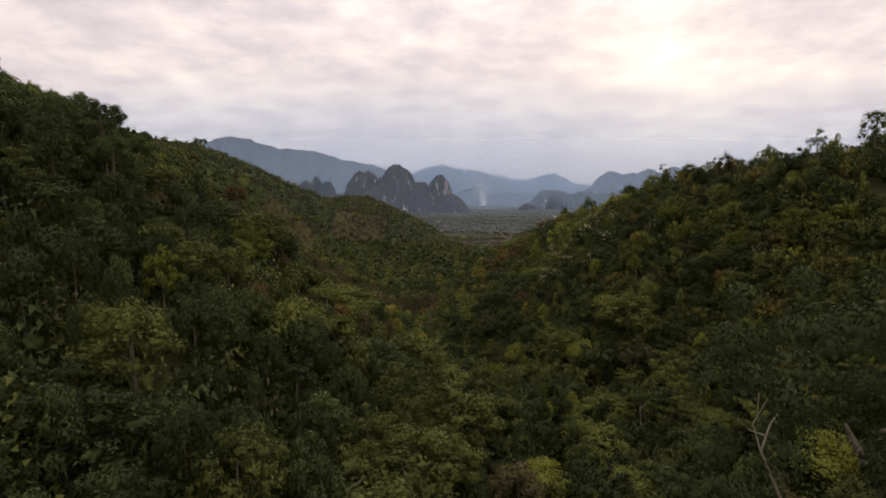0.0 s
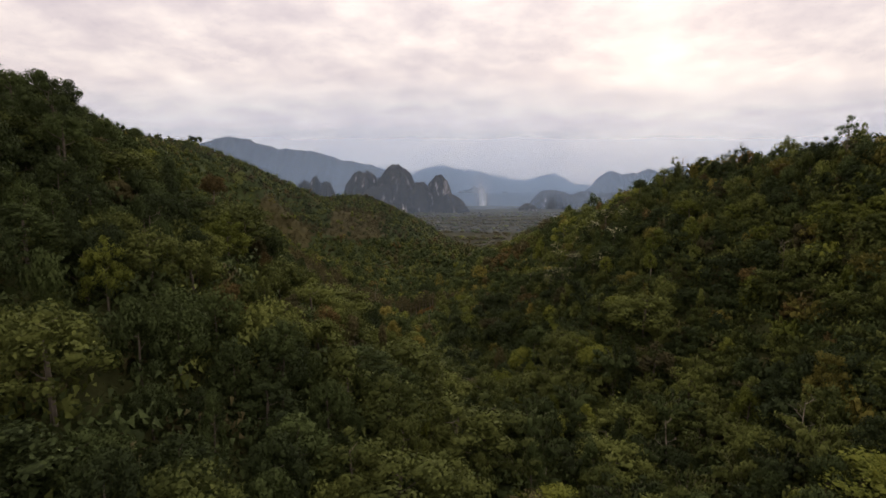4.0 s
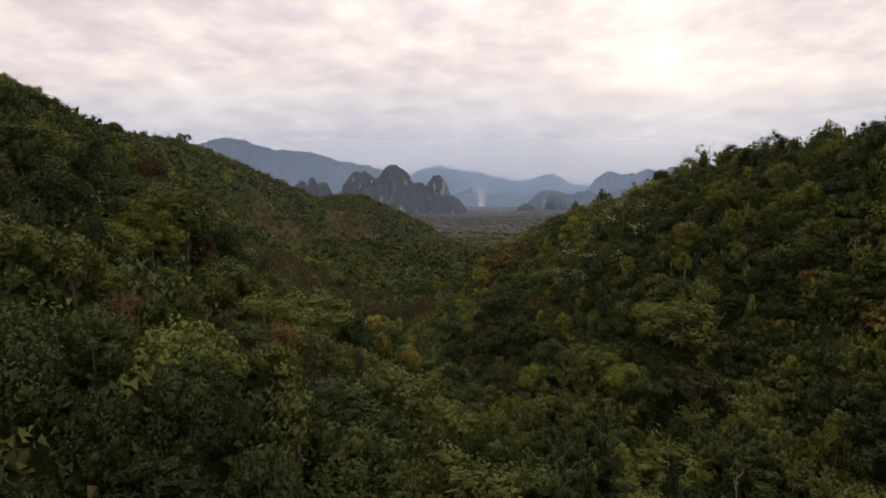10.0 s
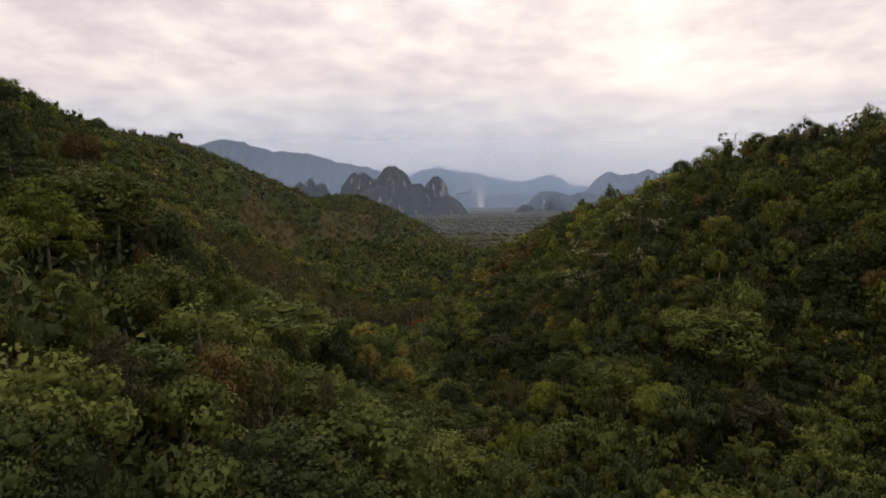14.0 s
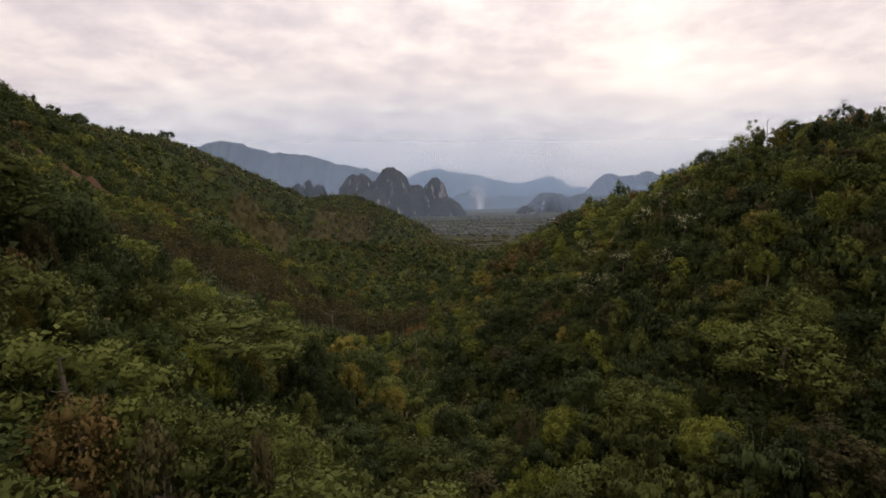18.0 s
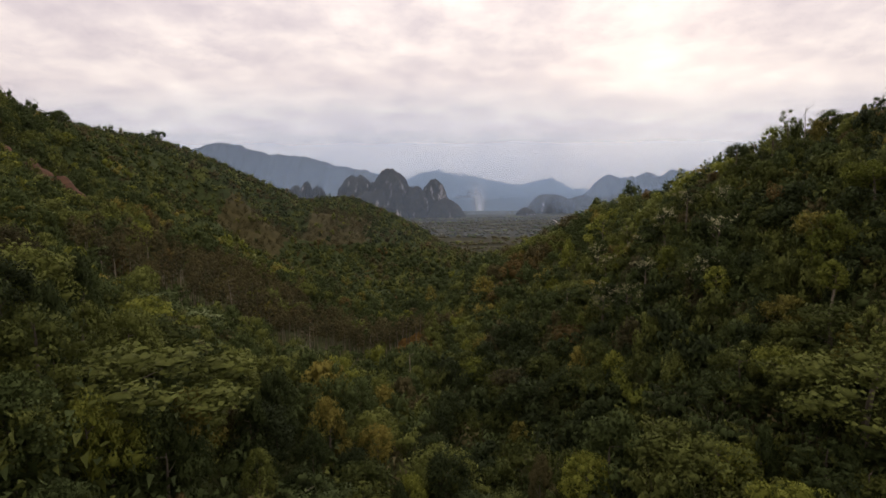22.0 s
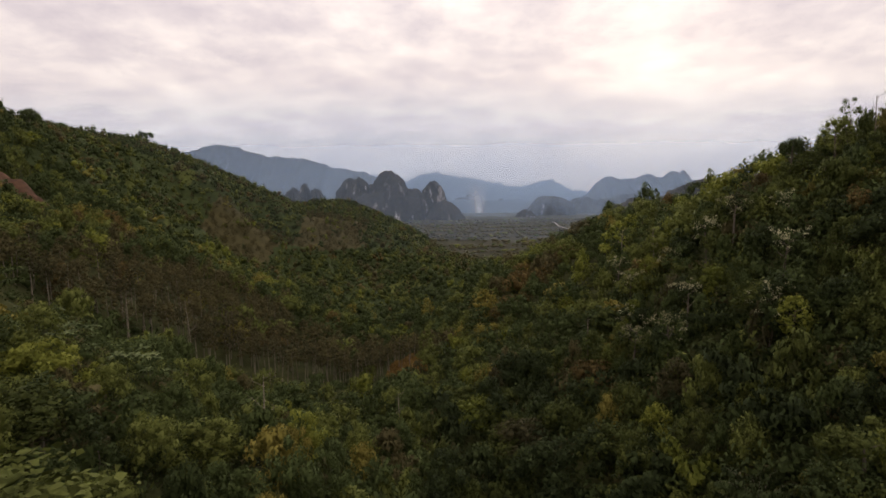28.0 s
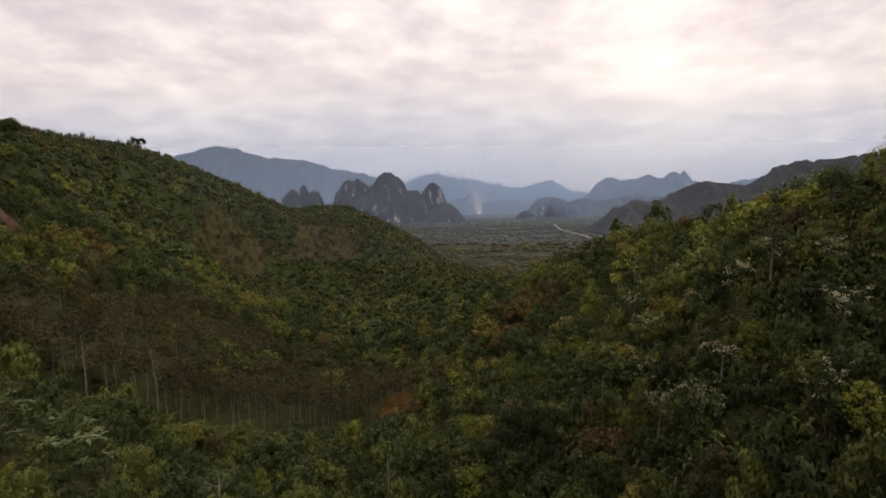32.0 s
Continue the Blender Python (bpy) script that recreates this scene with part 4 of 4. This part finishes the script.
EMERGENT = "tall dark emergent tree on the ridge crest"
TALL = [
    # eastern crest
    ("emergent_tree", "dark", 90, 239, 127, 3.4, "round", "dark two-headed tree at the edge of the crest"),
    ("emergent_tree", "dark", 96, 243, 124, 4.2, "round", EMERGENT),
    ("emergent_tree", "mid", 102, 241, 132, 5.0, "round", "broad green tree on the ridge crest"),
    ("emergent_tree", "mid", 109, 245, 135, 4.6, "ragged", EMERGENT),
    ("emergent_tree", "dark", 121, 245, 137, 4.4, "round", EMERGENT),
    ("emergent_tree", "dark", 129, 238, 138, 4.2, "ragged", EMERGENT),
    ("emergent_tree", "dark", 138, 243, 142, 5.6, "round", "big round dark tree on the ridge crest"),
    ("umbrella_tree", "dark", 128, 203, 138, 5.8, "flat", "umbrella-shaped dark tree on the ridge crest"),
    ("umbrella_tree", "dark", 122, 178, 138, 5.2, "flat", "umbrella-shaped dark tree on the ridge crest"),
    ("emergent_tree", "dark", 127, 170, 143, 4.2, "ragged", EMERGENT),
    ("emergent_tree", "dark", 138, 160, 150, 5.8, "round", EMERGENT),
    ("emergent_tree", "dark", 146, 152, 155, 6.0, "round", EMERGENT),
    ("emergent_tree", "rust", 112, 226, 128, 3.6, "round", "brownish tree below the ridge crest"),
    ("conical_tree", "dark", 94, 379, 111, 3.8, "cone", "dark cone-shaped tree on the end of the spur"),
    ("emergent_tree", "dark", 103, 356, 110, 4.0, "round", "dark tree on the spur's back"),
    ("emergent_tree", "dark", 72, 369, 96, 4.4, "round", "dark tree at the end of the spur"),
    ("emergent_tree", "mid", 106, 287, 122, 4.8, "flat", "leaning green tree on the spur's back"),
    # bright crowns on the eastern slope
    ("bright_tree", "light", 57.6, 170, 88, 5.4, "round", "bright green domed tree on the dark slope"),
    ("bright_tree", "light", 44.2, 146, 79, 5.6, "round", "bright green domed tree on the dark slope"),
    ("bright_tree", "light", 90, 192, 120, 6.2, "flat", "bright green spreading tree on the slope"),
    ("bright_tree", "light", 62, 197, 97, 3.8, "tall", "bright green upright tree on the slope"),
    ("bright_tree", "light", 70, 176, 101, 3.0, "tall", "yellow-green slim tree with a pale trunk"),
    ("bright_tree", "yellow", 76, 189, 109, 4.0, "round", "yellowish tree high on the slope"),
    ("bright_tree", "light", 43, 158, 78, 4.6, "round", "bright green domed tree on the dark slope"),
    ("bright_tree", "yellow", 104, 150, 112, 4.5, "ragged", "yellow-green leafy bush-like tree on the slope"),
    # western slope
    ("umbrella_tree", "dark", -73, 108, 144, 6.0, "ragged", "big umbrella-shaped dark tree on the ridge crest"),
    ("emergent_tree", "dark", -86, 114, 146, 4.4, "ragged", EMERGENT),
    ("broadleaf_tree", "dark", -68, 103, 136, 4.2, "round", "dark tree below the big umbrella tree"),
    ("broadleaf_tree", "dark", -79, 102, 140, 4.8, "round", "dark tree below the big umbrella tree"),
    ("emergent_tree", "dark", -108, 118, 160, 4.6, "ragged", EMERGENT),
    ("emergent_tree", "dark", -245, 336, 179, 7.4, "round", EMERGENT),
    ("emergent_tree", "dark", -232, 332, 174, 6.4, "ragged", EMERGENT),
    ("emergent_tree", "dark", -286, 480, 180, 7.0, "round", EMERGENT),
    ("emergent_tree", "dark", -384, 785, 204, 7.5, "ragged", EMERGENT),
    ("emergent_tree", "dark", -371, 776, 203, 6.5, "round", EMERGENT),
    ("emergent_tree", "dark", -309, 821, 159, 7.0, "round", EMERGENT),
    ("emergent_tree", "dark", -343, 784, 183, 6.5, "round", EMERGENT),
    ("rusty_tree", "rust", -59, 140, 126, 3.6, "round", "rusty brown tree on the slope"),
    ("broadleaf_tree", "grey", -62, 108, 124, 3.4, "round", "grey-brown tree on the slope"),
    ("rusty_tree", "rust", 88, 152, 100, 3.2, "ragged", "rusty brown tree on the dark slope"),
    ("long_trunked_tree", "mid", -48, 131, 119, 4.6, "flat", "tall tree with a long bare pale trunk"),
    ("broadleaf_tree", "dark", -57, 95, 120, 4.2, "round", "dark green tree on the slope"),
    ("broadleaf_tree", "dark", -24, 84, 103, 4.6, "round", "dark green leafy tree on the near spur"),
    ("bright_tree", "mid", -6, 82, 89, 4.2, "round", "fresh green leafy tree in the valley"),
    ("bright_tree", "mid", 9, 110, 84, 4.4, "round", "fresh green leafy tree in the valley"),
    ("bright_tree", "mid", -12, 118, 91, 5.0, "ragged", "fresh green tree on the near spur"),
    ("bright_tree", "mid", -19, 111, 98, 5.0, "round", "fresh green tree on the near spur"),
    ("broadleaf_tree", "mid", -34, 133, 96, 4.8, "ragged", "mid-green tree on the near spur"),
    ("bright_tree", "light", -31, 142, 89, 5.0, "round", "bright green tree on the near spur"),
    ("dark_valley_tree", "dark", -14, 405, 46, 9.0, "round", "great dark round tree in the valley bottom"),
]
for k, (name, tint, px, py, top, radius, style, label) in enumerate(TALL):
    big = radius > 5
    crest = px > 100 and 150 <= py < 260 and top > 120
    top = top + 1.5 * crest
    tall_tree(name, tint, px, py, top, radius, style, label, pale="pale" in label, lumps=34 if big else 24, per=(120 if big else 95) * (1 if py > 150 else 2),
              leaf=0.8 if py > 300 else 0.42 if py > 150 else 0.26, seed=k, depth=4.5 if "long" in name else 9.0 if name == "umbrella_tree" and px < 0 else radius * (2.0 if style == "flat" else 2.7) if crest else None, twigs=2 if style in ("ragged", "flat") else 0)

# the tall tree that stands close beside the first stretch of the flight, with a dead limb
close_tree = tall_tree("emergent_tree", "dark", 14.8, 18.5, 121.8, 5.0, "ragged", "tall leafy tree close beside the flight with a dead pale limb", depth=13.0, lumps=32, per=420, leaf=0.16, seed=90, twigs=2)
close_tree.rotation_euler = (0, 0, 0)
base = float(soil(14.8, 18.5))
limb = [tube([(0.0, 0.0, 110.5 - base), (-2.2, -1.3, 113.6 - base), (-3.3, -1.7, 115.6 - base), (-3.1, -1.8, 116.7 - base), (-2.6, -1.7, 117.3 - base), (-2.5, -1.8, 118.4 - base)], [0.08, 0.06, 0.045, 0.035, 0.025, 0.01], 6),
        tube([(-3.3, -1.7, 115.6 - base), (-3.6, -1.6, 116.6 - base), (-3.2, -1.7, 117.6 - base)], [0.035, 0.025, 0.01], 5),
        tube([(-3.2, -1.7, 116.2 - base), (-3.9, -1.9, 116.5 - base), (-4.3, -1.8, 116.9 - base)], [0.025, 0.015, 0.008], 5)]
part("dead_limb", from_arrays("dead_limb", *join(limb), [PALE_BARK], smooth=True), close_tree, "bare pale forked limb")

# trees with pale, silvery flower heads on the eastern slope
for k, (px, py, top, radius) in enumerate([(61, 273, 93, 3.4), (58, 255, 91, 3.2), (46, 222, 86, 4.2), (50, 215, 89, 3.6), (57, 221, 94, 3.6), (69, 237, 107, 3.2), (73, 233, 112, 3.4), (61, 201, 97, 3.4), (69, 210, 106, 3.0), (66, 247, 98, 3.0), (78, 222, 113, 2.6), (52, 240, 85, 2.6)]):
    tree = tall_tree("flowering_tree", "dark", px, py, top + 0.8, radius, "ragged", "dark tree covered with pale silvery blossom", per=34, seed=60 + k)
    r = np.random.default_rng(400 + k)
    z = float(soil(px, py))
    blossom = join([piece for _ in range(20) for piece in lump(r, np.array([*(r.normal(0, 0.5, 2) * radius), top - z + 1.6 - abs(r.normal(0, 1.9))]), 0.6, 0.7, 16, 0.4, 0, False)])
    part("blossom", from_arrays("blossom", *blossom, [LEAVES["silver"]]), tree, "pale silvery blossom sprays")

# bare and dying trees
for k, (px, py, top, spread, label) in enumerate([(-26, 200, 84, 3.0, "bare forked pale tree among green crowns"), (66, 99, 84, 3.6, "dead pale tree with thin crooked branches"), (46, 108, 76, 3.0, "dead pale tree with thin crooked branches"), (41, 238, 84, 0.8, "broken pale dead trunk on the slope"), (70, 268, 104, 3.0, "pale-trunked half-bare tree on the slope"), (69, 292, 102, 2.6, "pale-trunked half-bare tree on the slope"), (109, 238, 137, 3.4, "thin half-bare tree on the ridge crest"), (-66, 255, 86, 3.0, "thin pale half-bare tree beside the plantation"), (-80, 250, 90, 3.0, "thin pale half-bare tree beside the plantation"), (-6, 236, 66, 2.0, "thin pale bare tree in the valley"), (96, 150, 108, 2.6, "bare grey tree on the slope"), (-52, 100, 118, 2.4, "thin bare trunk on the slope")]):
    r = np.random.default_rng(500 + k)
    z = float(soil(px, py))
    trunk = from_arrays("trunk", *trunk_shape(r, top - z, 0.16, 6, spread, 0.5, 4), [PALE_BARK])
    plant("bare_tree", None, trunk, label, "tree", "bare trees of the valley", pose(px, py, z))

# ---- rubber plantation: straight pale trunks under thin grey-brown crowns ----
rng = np.random.default_rng(31)
RUBBER = []
for k in range(4):
    crown = from_arrays("crown", *crown_shape(rng, 9, 60, 2.7, 5.2, 8.0, 0.42, "tall", 0.42), [LEAVES["grey"]], smooth=True)
    RUBBER.append(plant("rubber_tree", crown, PALE_TRUNKS[k % 3], "slim rubber tree with a pale trunk and thin brown crown", "tree", "rubber trees of the plantation", pose(-40 - 6 * k, 300, float(soil(-40 - 6 * k, 300)))))
for gx in np.arange(-112, -4, 4.2):
    for gy in np.arange(244, 350, 5.2):
        px, py = gx + rng.uniform(-1, 1), gy + rng.uniform(-1, 1)
        edge = py - rubber_edge(px) < 16
        if in_plantation(px, py) and (edge or rng.uniform() < 0.42):
            s = rng.uniform(0.85, 1.15)
            copy_thing(RUBBER[rng.integers(4)], pose(px, py, float(soil(px, py)) - 0.2, rng.uniform(-3, 3), rng.uniform(-3, 3), rng.uniform(0, 360)) @ Matrix.Diagonal((s, s, s, 1)))


# ---- banana plants in the clearing below the plantation ----
def banana_leaf(rng, length):
    """A long arching blade with a channelled midrib."""
    n = 7
    s = np.linspace(0, 1, n)
    w = 0.32 * np.sin(np.pi * np.clip(s * 0.92 + 0.06, 0, 1)) ** 0.7 * length / 2.2
    out, up = s * length * 0.85, length * (0.75 * s - 0.85 * s * s)
    mid = np.stack([out, 0 * s, up], 1)
    le = np.stack([out, w, up + w * 0.3], 1)
    ri = np.stack([out, -w, up + w * 0.3], 1)
    v = np.concatenate([le, mid, ri])
    i = np.arange(n - 1)
    f = np.concatenate([np.stack([i, i + n, i + 1], 1), np.stack([i + 1, i + n, i + n + 1], 1), np.stack([i + n, i + 2 * n, i + n + 1], 1), np.stack([i + n + 1, i + 2 * n, i + 2 * n + 1], 1)])
    return v, f, None


BANANA_LEAF = leaf_material("banana_leaf", (0.065, 0.09, 0.028), (0.19, 0.225, 0.085), 0.25)
rng = np.random.default_rng(41)
blades = [from_arrays("leaf", *banana_leaf(rng, q), [BANANA_LEAF]) for q in (1.9, 2.3, 2.7)]
stems = from_arrays("stem", *tube([(0, 0, -0.5), (0.02, 0, 1.2), (0, 0, 2.4)], [0.16, 0.14, 0.08], 7), [LEAVES["mid"]])
bananas = []
for k in range(3):
    root = tagged(new("banana_plant"), "banana plant with long arching pale green leaves", "plant", "banana plants in the clearing")
    part("stem", stems, root)
    for q in range(8):
        leaf = part("leaf", blades[(q + k) % 3], root)
        leaf.matrix_basis = pose(0, 0, 2.2 + 0.03 * q, 0, -rng.uniform(5, 42), 137.5 * q + 40 * k)
    bananas.append(root)
spots = [(-57, 208), (-60, 221), (-53, 210), (-63, 212), (-54, 216), (-15, 240), (-50, 205), (-66, 219), (-48, 214), (-70, 214), (-58, 226), (-18, 236), (-45, 208), (-52, 223), (-64, 204), (-75, 222)]
for k, (px, py) in enumerate(spots):
    for q in range(2):
        gx, gy = px + rng.uniform(-2.5, 2.5), py + rng.uniform(-2.5, 2.5)
        m = pose(gx, gy, float(soil(gx, gy)) + 0.2, 0, 0, rng.uniform(0, 360)) @ Matrix.Scale(rng.uniform(0.7, 1.05), 4)
        if k < 3 and q == 0:
            bananas[k].matrix_basis = m
        else:
            copy_thing(bananas[rng.integers(3)], m)


# ---- bare ground that shows: a dry clearing, a landslip, a track on the plain ----
def ground_patch(name, x, y, rx, ry, lift, mat, label, category, seed):
    """An uneven patch laid on the slope, with a ragged edge."""
    a, r = np.meshgrid(np.linspace(0, 2 * math.pi, 40), np.linspace(0, 1, 12), indexing="ij")
    edge = 1 + 0.25 * fractal(np.cos(a) * 10, np.sin(a) * 10, 14, 3, seed)
    px, py = x + np.cos(a) * r * rx * edge, y + np.sin(a) * r * ry * edge
    pz = soil(px, py) + lift * (1 - r ** 4) + 0.7 * fractal(px, py, 6, 3, seed + 1) * (1 - r)
    v = np.stack([px.ravel(), py.ravel(), pz.ravel() - 0.4 * (r.ravel() > 0.99)], 1)
    tagged(new(name, from_arrays(name, v, sheet_faces(40, 12), None, [mat], smooth=True)), label, category, kind="structure")


ground_patch("dry_clearing", -9, 312, 9, 16, 0.8, DRY_GRASS, "ochre dry grass clearing at the plantation's corner", "clearing", 3)
ground_patch("landslip", -201, 357, 30, 11, 0.8, RED_EARTH, "bare reddish landslip on the forested slope", "landslip", 5)
v = []
for s in np.linspace(0, 1, 30):
    cx, cy = 425 + 60 * s * s + 6 * math.sin(9 * s), 1480 + 700 * s
    v += [(cx - 4.5, cy, 9.5), (cx + 4.5, cy, 9.5)]
i = np.arange(29) * 2
tagged(new("dirt_track", from_arrays("dirt_track", np.array(v), np.stack([i, i + 1, i + 3, i + 2], 1), None, [TRACK])), "pale dirt track across the plain", "track", kind="structure")


def dry_tufts():
    r = np.random.default_rng(9)
    a, q = r.uniform(0, 6.283, 900), np.sqrt(r.uniform(0, 1, 900))
    px, py = -9 + np.cos(a) * q * 8.5, 312 + np.sin(a) * q * 15
    ctr = np.stack([px, py, soil(px, py) + 0.9 + 0.8 * (1 - q ** 4)], 1)
    way = r.normal(size=(900, 3)) * np.array([1, 1, 0.15])
    way /= np.linalg.norm(way, axis=1, keepdims=True)
    v, f, _ = leaf_sprays(r, ctr, way, way, 1.6, 0.1)
    tagged(new("dry_grass", from_arrays("dry_grass", v, f, None, [DRY_GRASS])), "tall ochre grass in the clearing", "grass", kind="stuff")


dry_tufts()


# ---- smoke of a field fire on the plain ----
def smoke_plume(x, y, width, height, density, label):
    m, t = material("smoke")
    co = t.nodes.new("ShaderNodeTexCoord").outputs["Object"]
    xyz = t.nodes.new("ShaderNodeSeparateXYZ")
    t.links.new(co, xyz.inputs[0])
    rise = calc(t, "DIVIDE", xyz.outputs[2], height, True)
    half = calc(t, "ADD", width * 0.42, calc(t, "MULTIPLY", rise, width * 0.5))
    bend = calc(t, "MULTIPLY", calc(t, "POWER", rise, 1.5), -width * 0.35)
    off = calc(t, "DIVIDE", calc(t, "ABSOLUTE", calc(t, "SUBTRACT", xyz.outputs[0], bend)), half)
    body = calc(t, "POWER", calc(t, "SUBTRACT", 1.0, off, True), 1.2)
    puff = calc(t, "ADD", 0.45, calc(t, "MULTIPLY", noise_tex(t, co, 0.03, 4.0, 0.6), 1.0))
    thin = calc(t, "SUBTRACT", 1.0, rise, True)
    alpha = calc(t, "MULTIPLY", calc(t, "MULTIPLY", body, puff), calc(t, "MULTIPLY", calc(t, "POWER", thin, 1.0), density), True)
    clear, fog, glow = t.nodes.new("ShaderNodeBsdfTransparent"), node(t, "ShaderNodeBsdfDiffuse", Color=(0.95, 0.93, 0.93, 1)), node(t, "ShaderNodeBsdfTranslucent", Color=(0.95, 0.93, 0.93, 1))
    both, mix = t.nodes.new("ShaderNodeMixShader"), t.nodes.new("ShaderNodeMixShader")
    t.links.new(fog.outputs[0], both.inputs[1])
    t.links.new(glow.outputs[0], both.inputs[2])
    t.links.new(alpha, mix.inputs[0])
    t.links.new(clear.outputs[0], mix.inputs[1])
    t.links.new(both.outputs[0], mix.inputs[2])
    finish(t, mix.outputs[0])
    xs, zs = np.linspace(-width, width, 12), np.linspace(0, height, 12)
    gx, gz = np.meshgrid(xs, zs, indexing="ij")
    v = np.stack([gx.ravel(), 12 * np.cos(gx.ravel() / width * 1.5), gz.ravel()], 1)
    ob = tagged(new("smoke_plume", from_arrays("smoke_plume", v, sheet_faces(12, 12), None, [m], smooth=True)), label, "smoke", kind="stuff")
    ob.location = (x, y, 0)
    ob.visible_shadow = False


smoke_plume(318, 3850, 130, 260, 0.75, "thin white smoke rising from a field fire")
smoke_plume(730, 3250, 130, 120, 0.22, "faint low smoke before a karst hill")
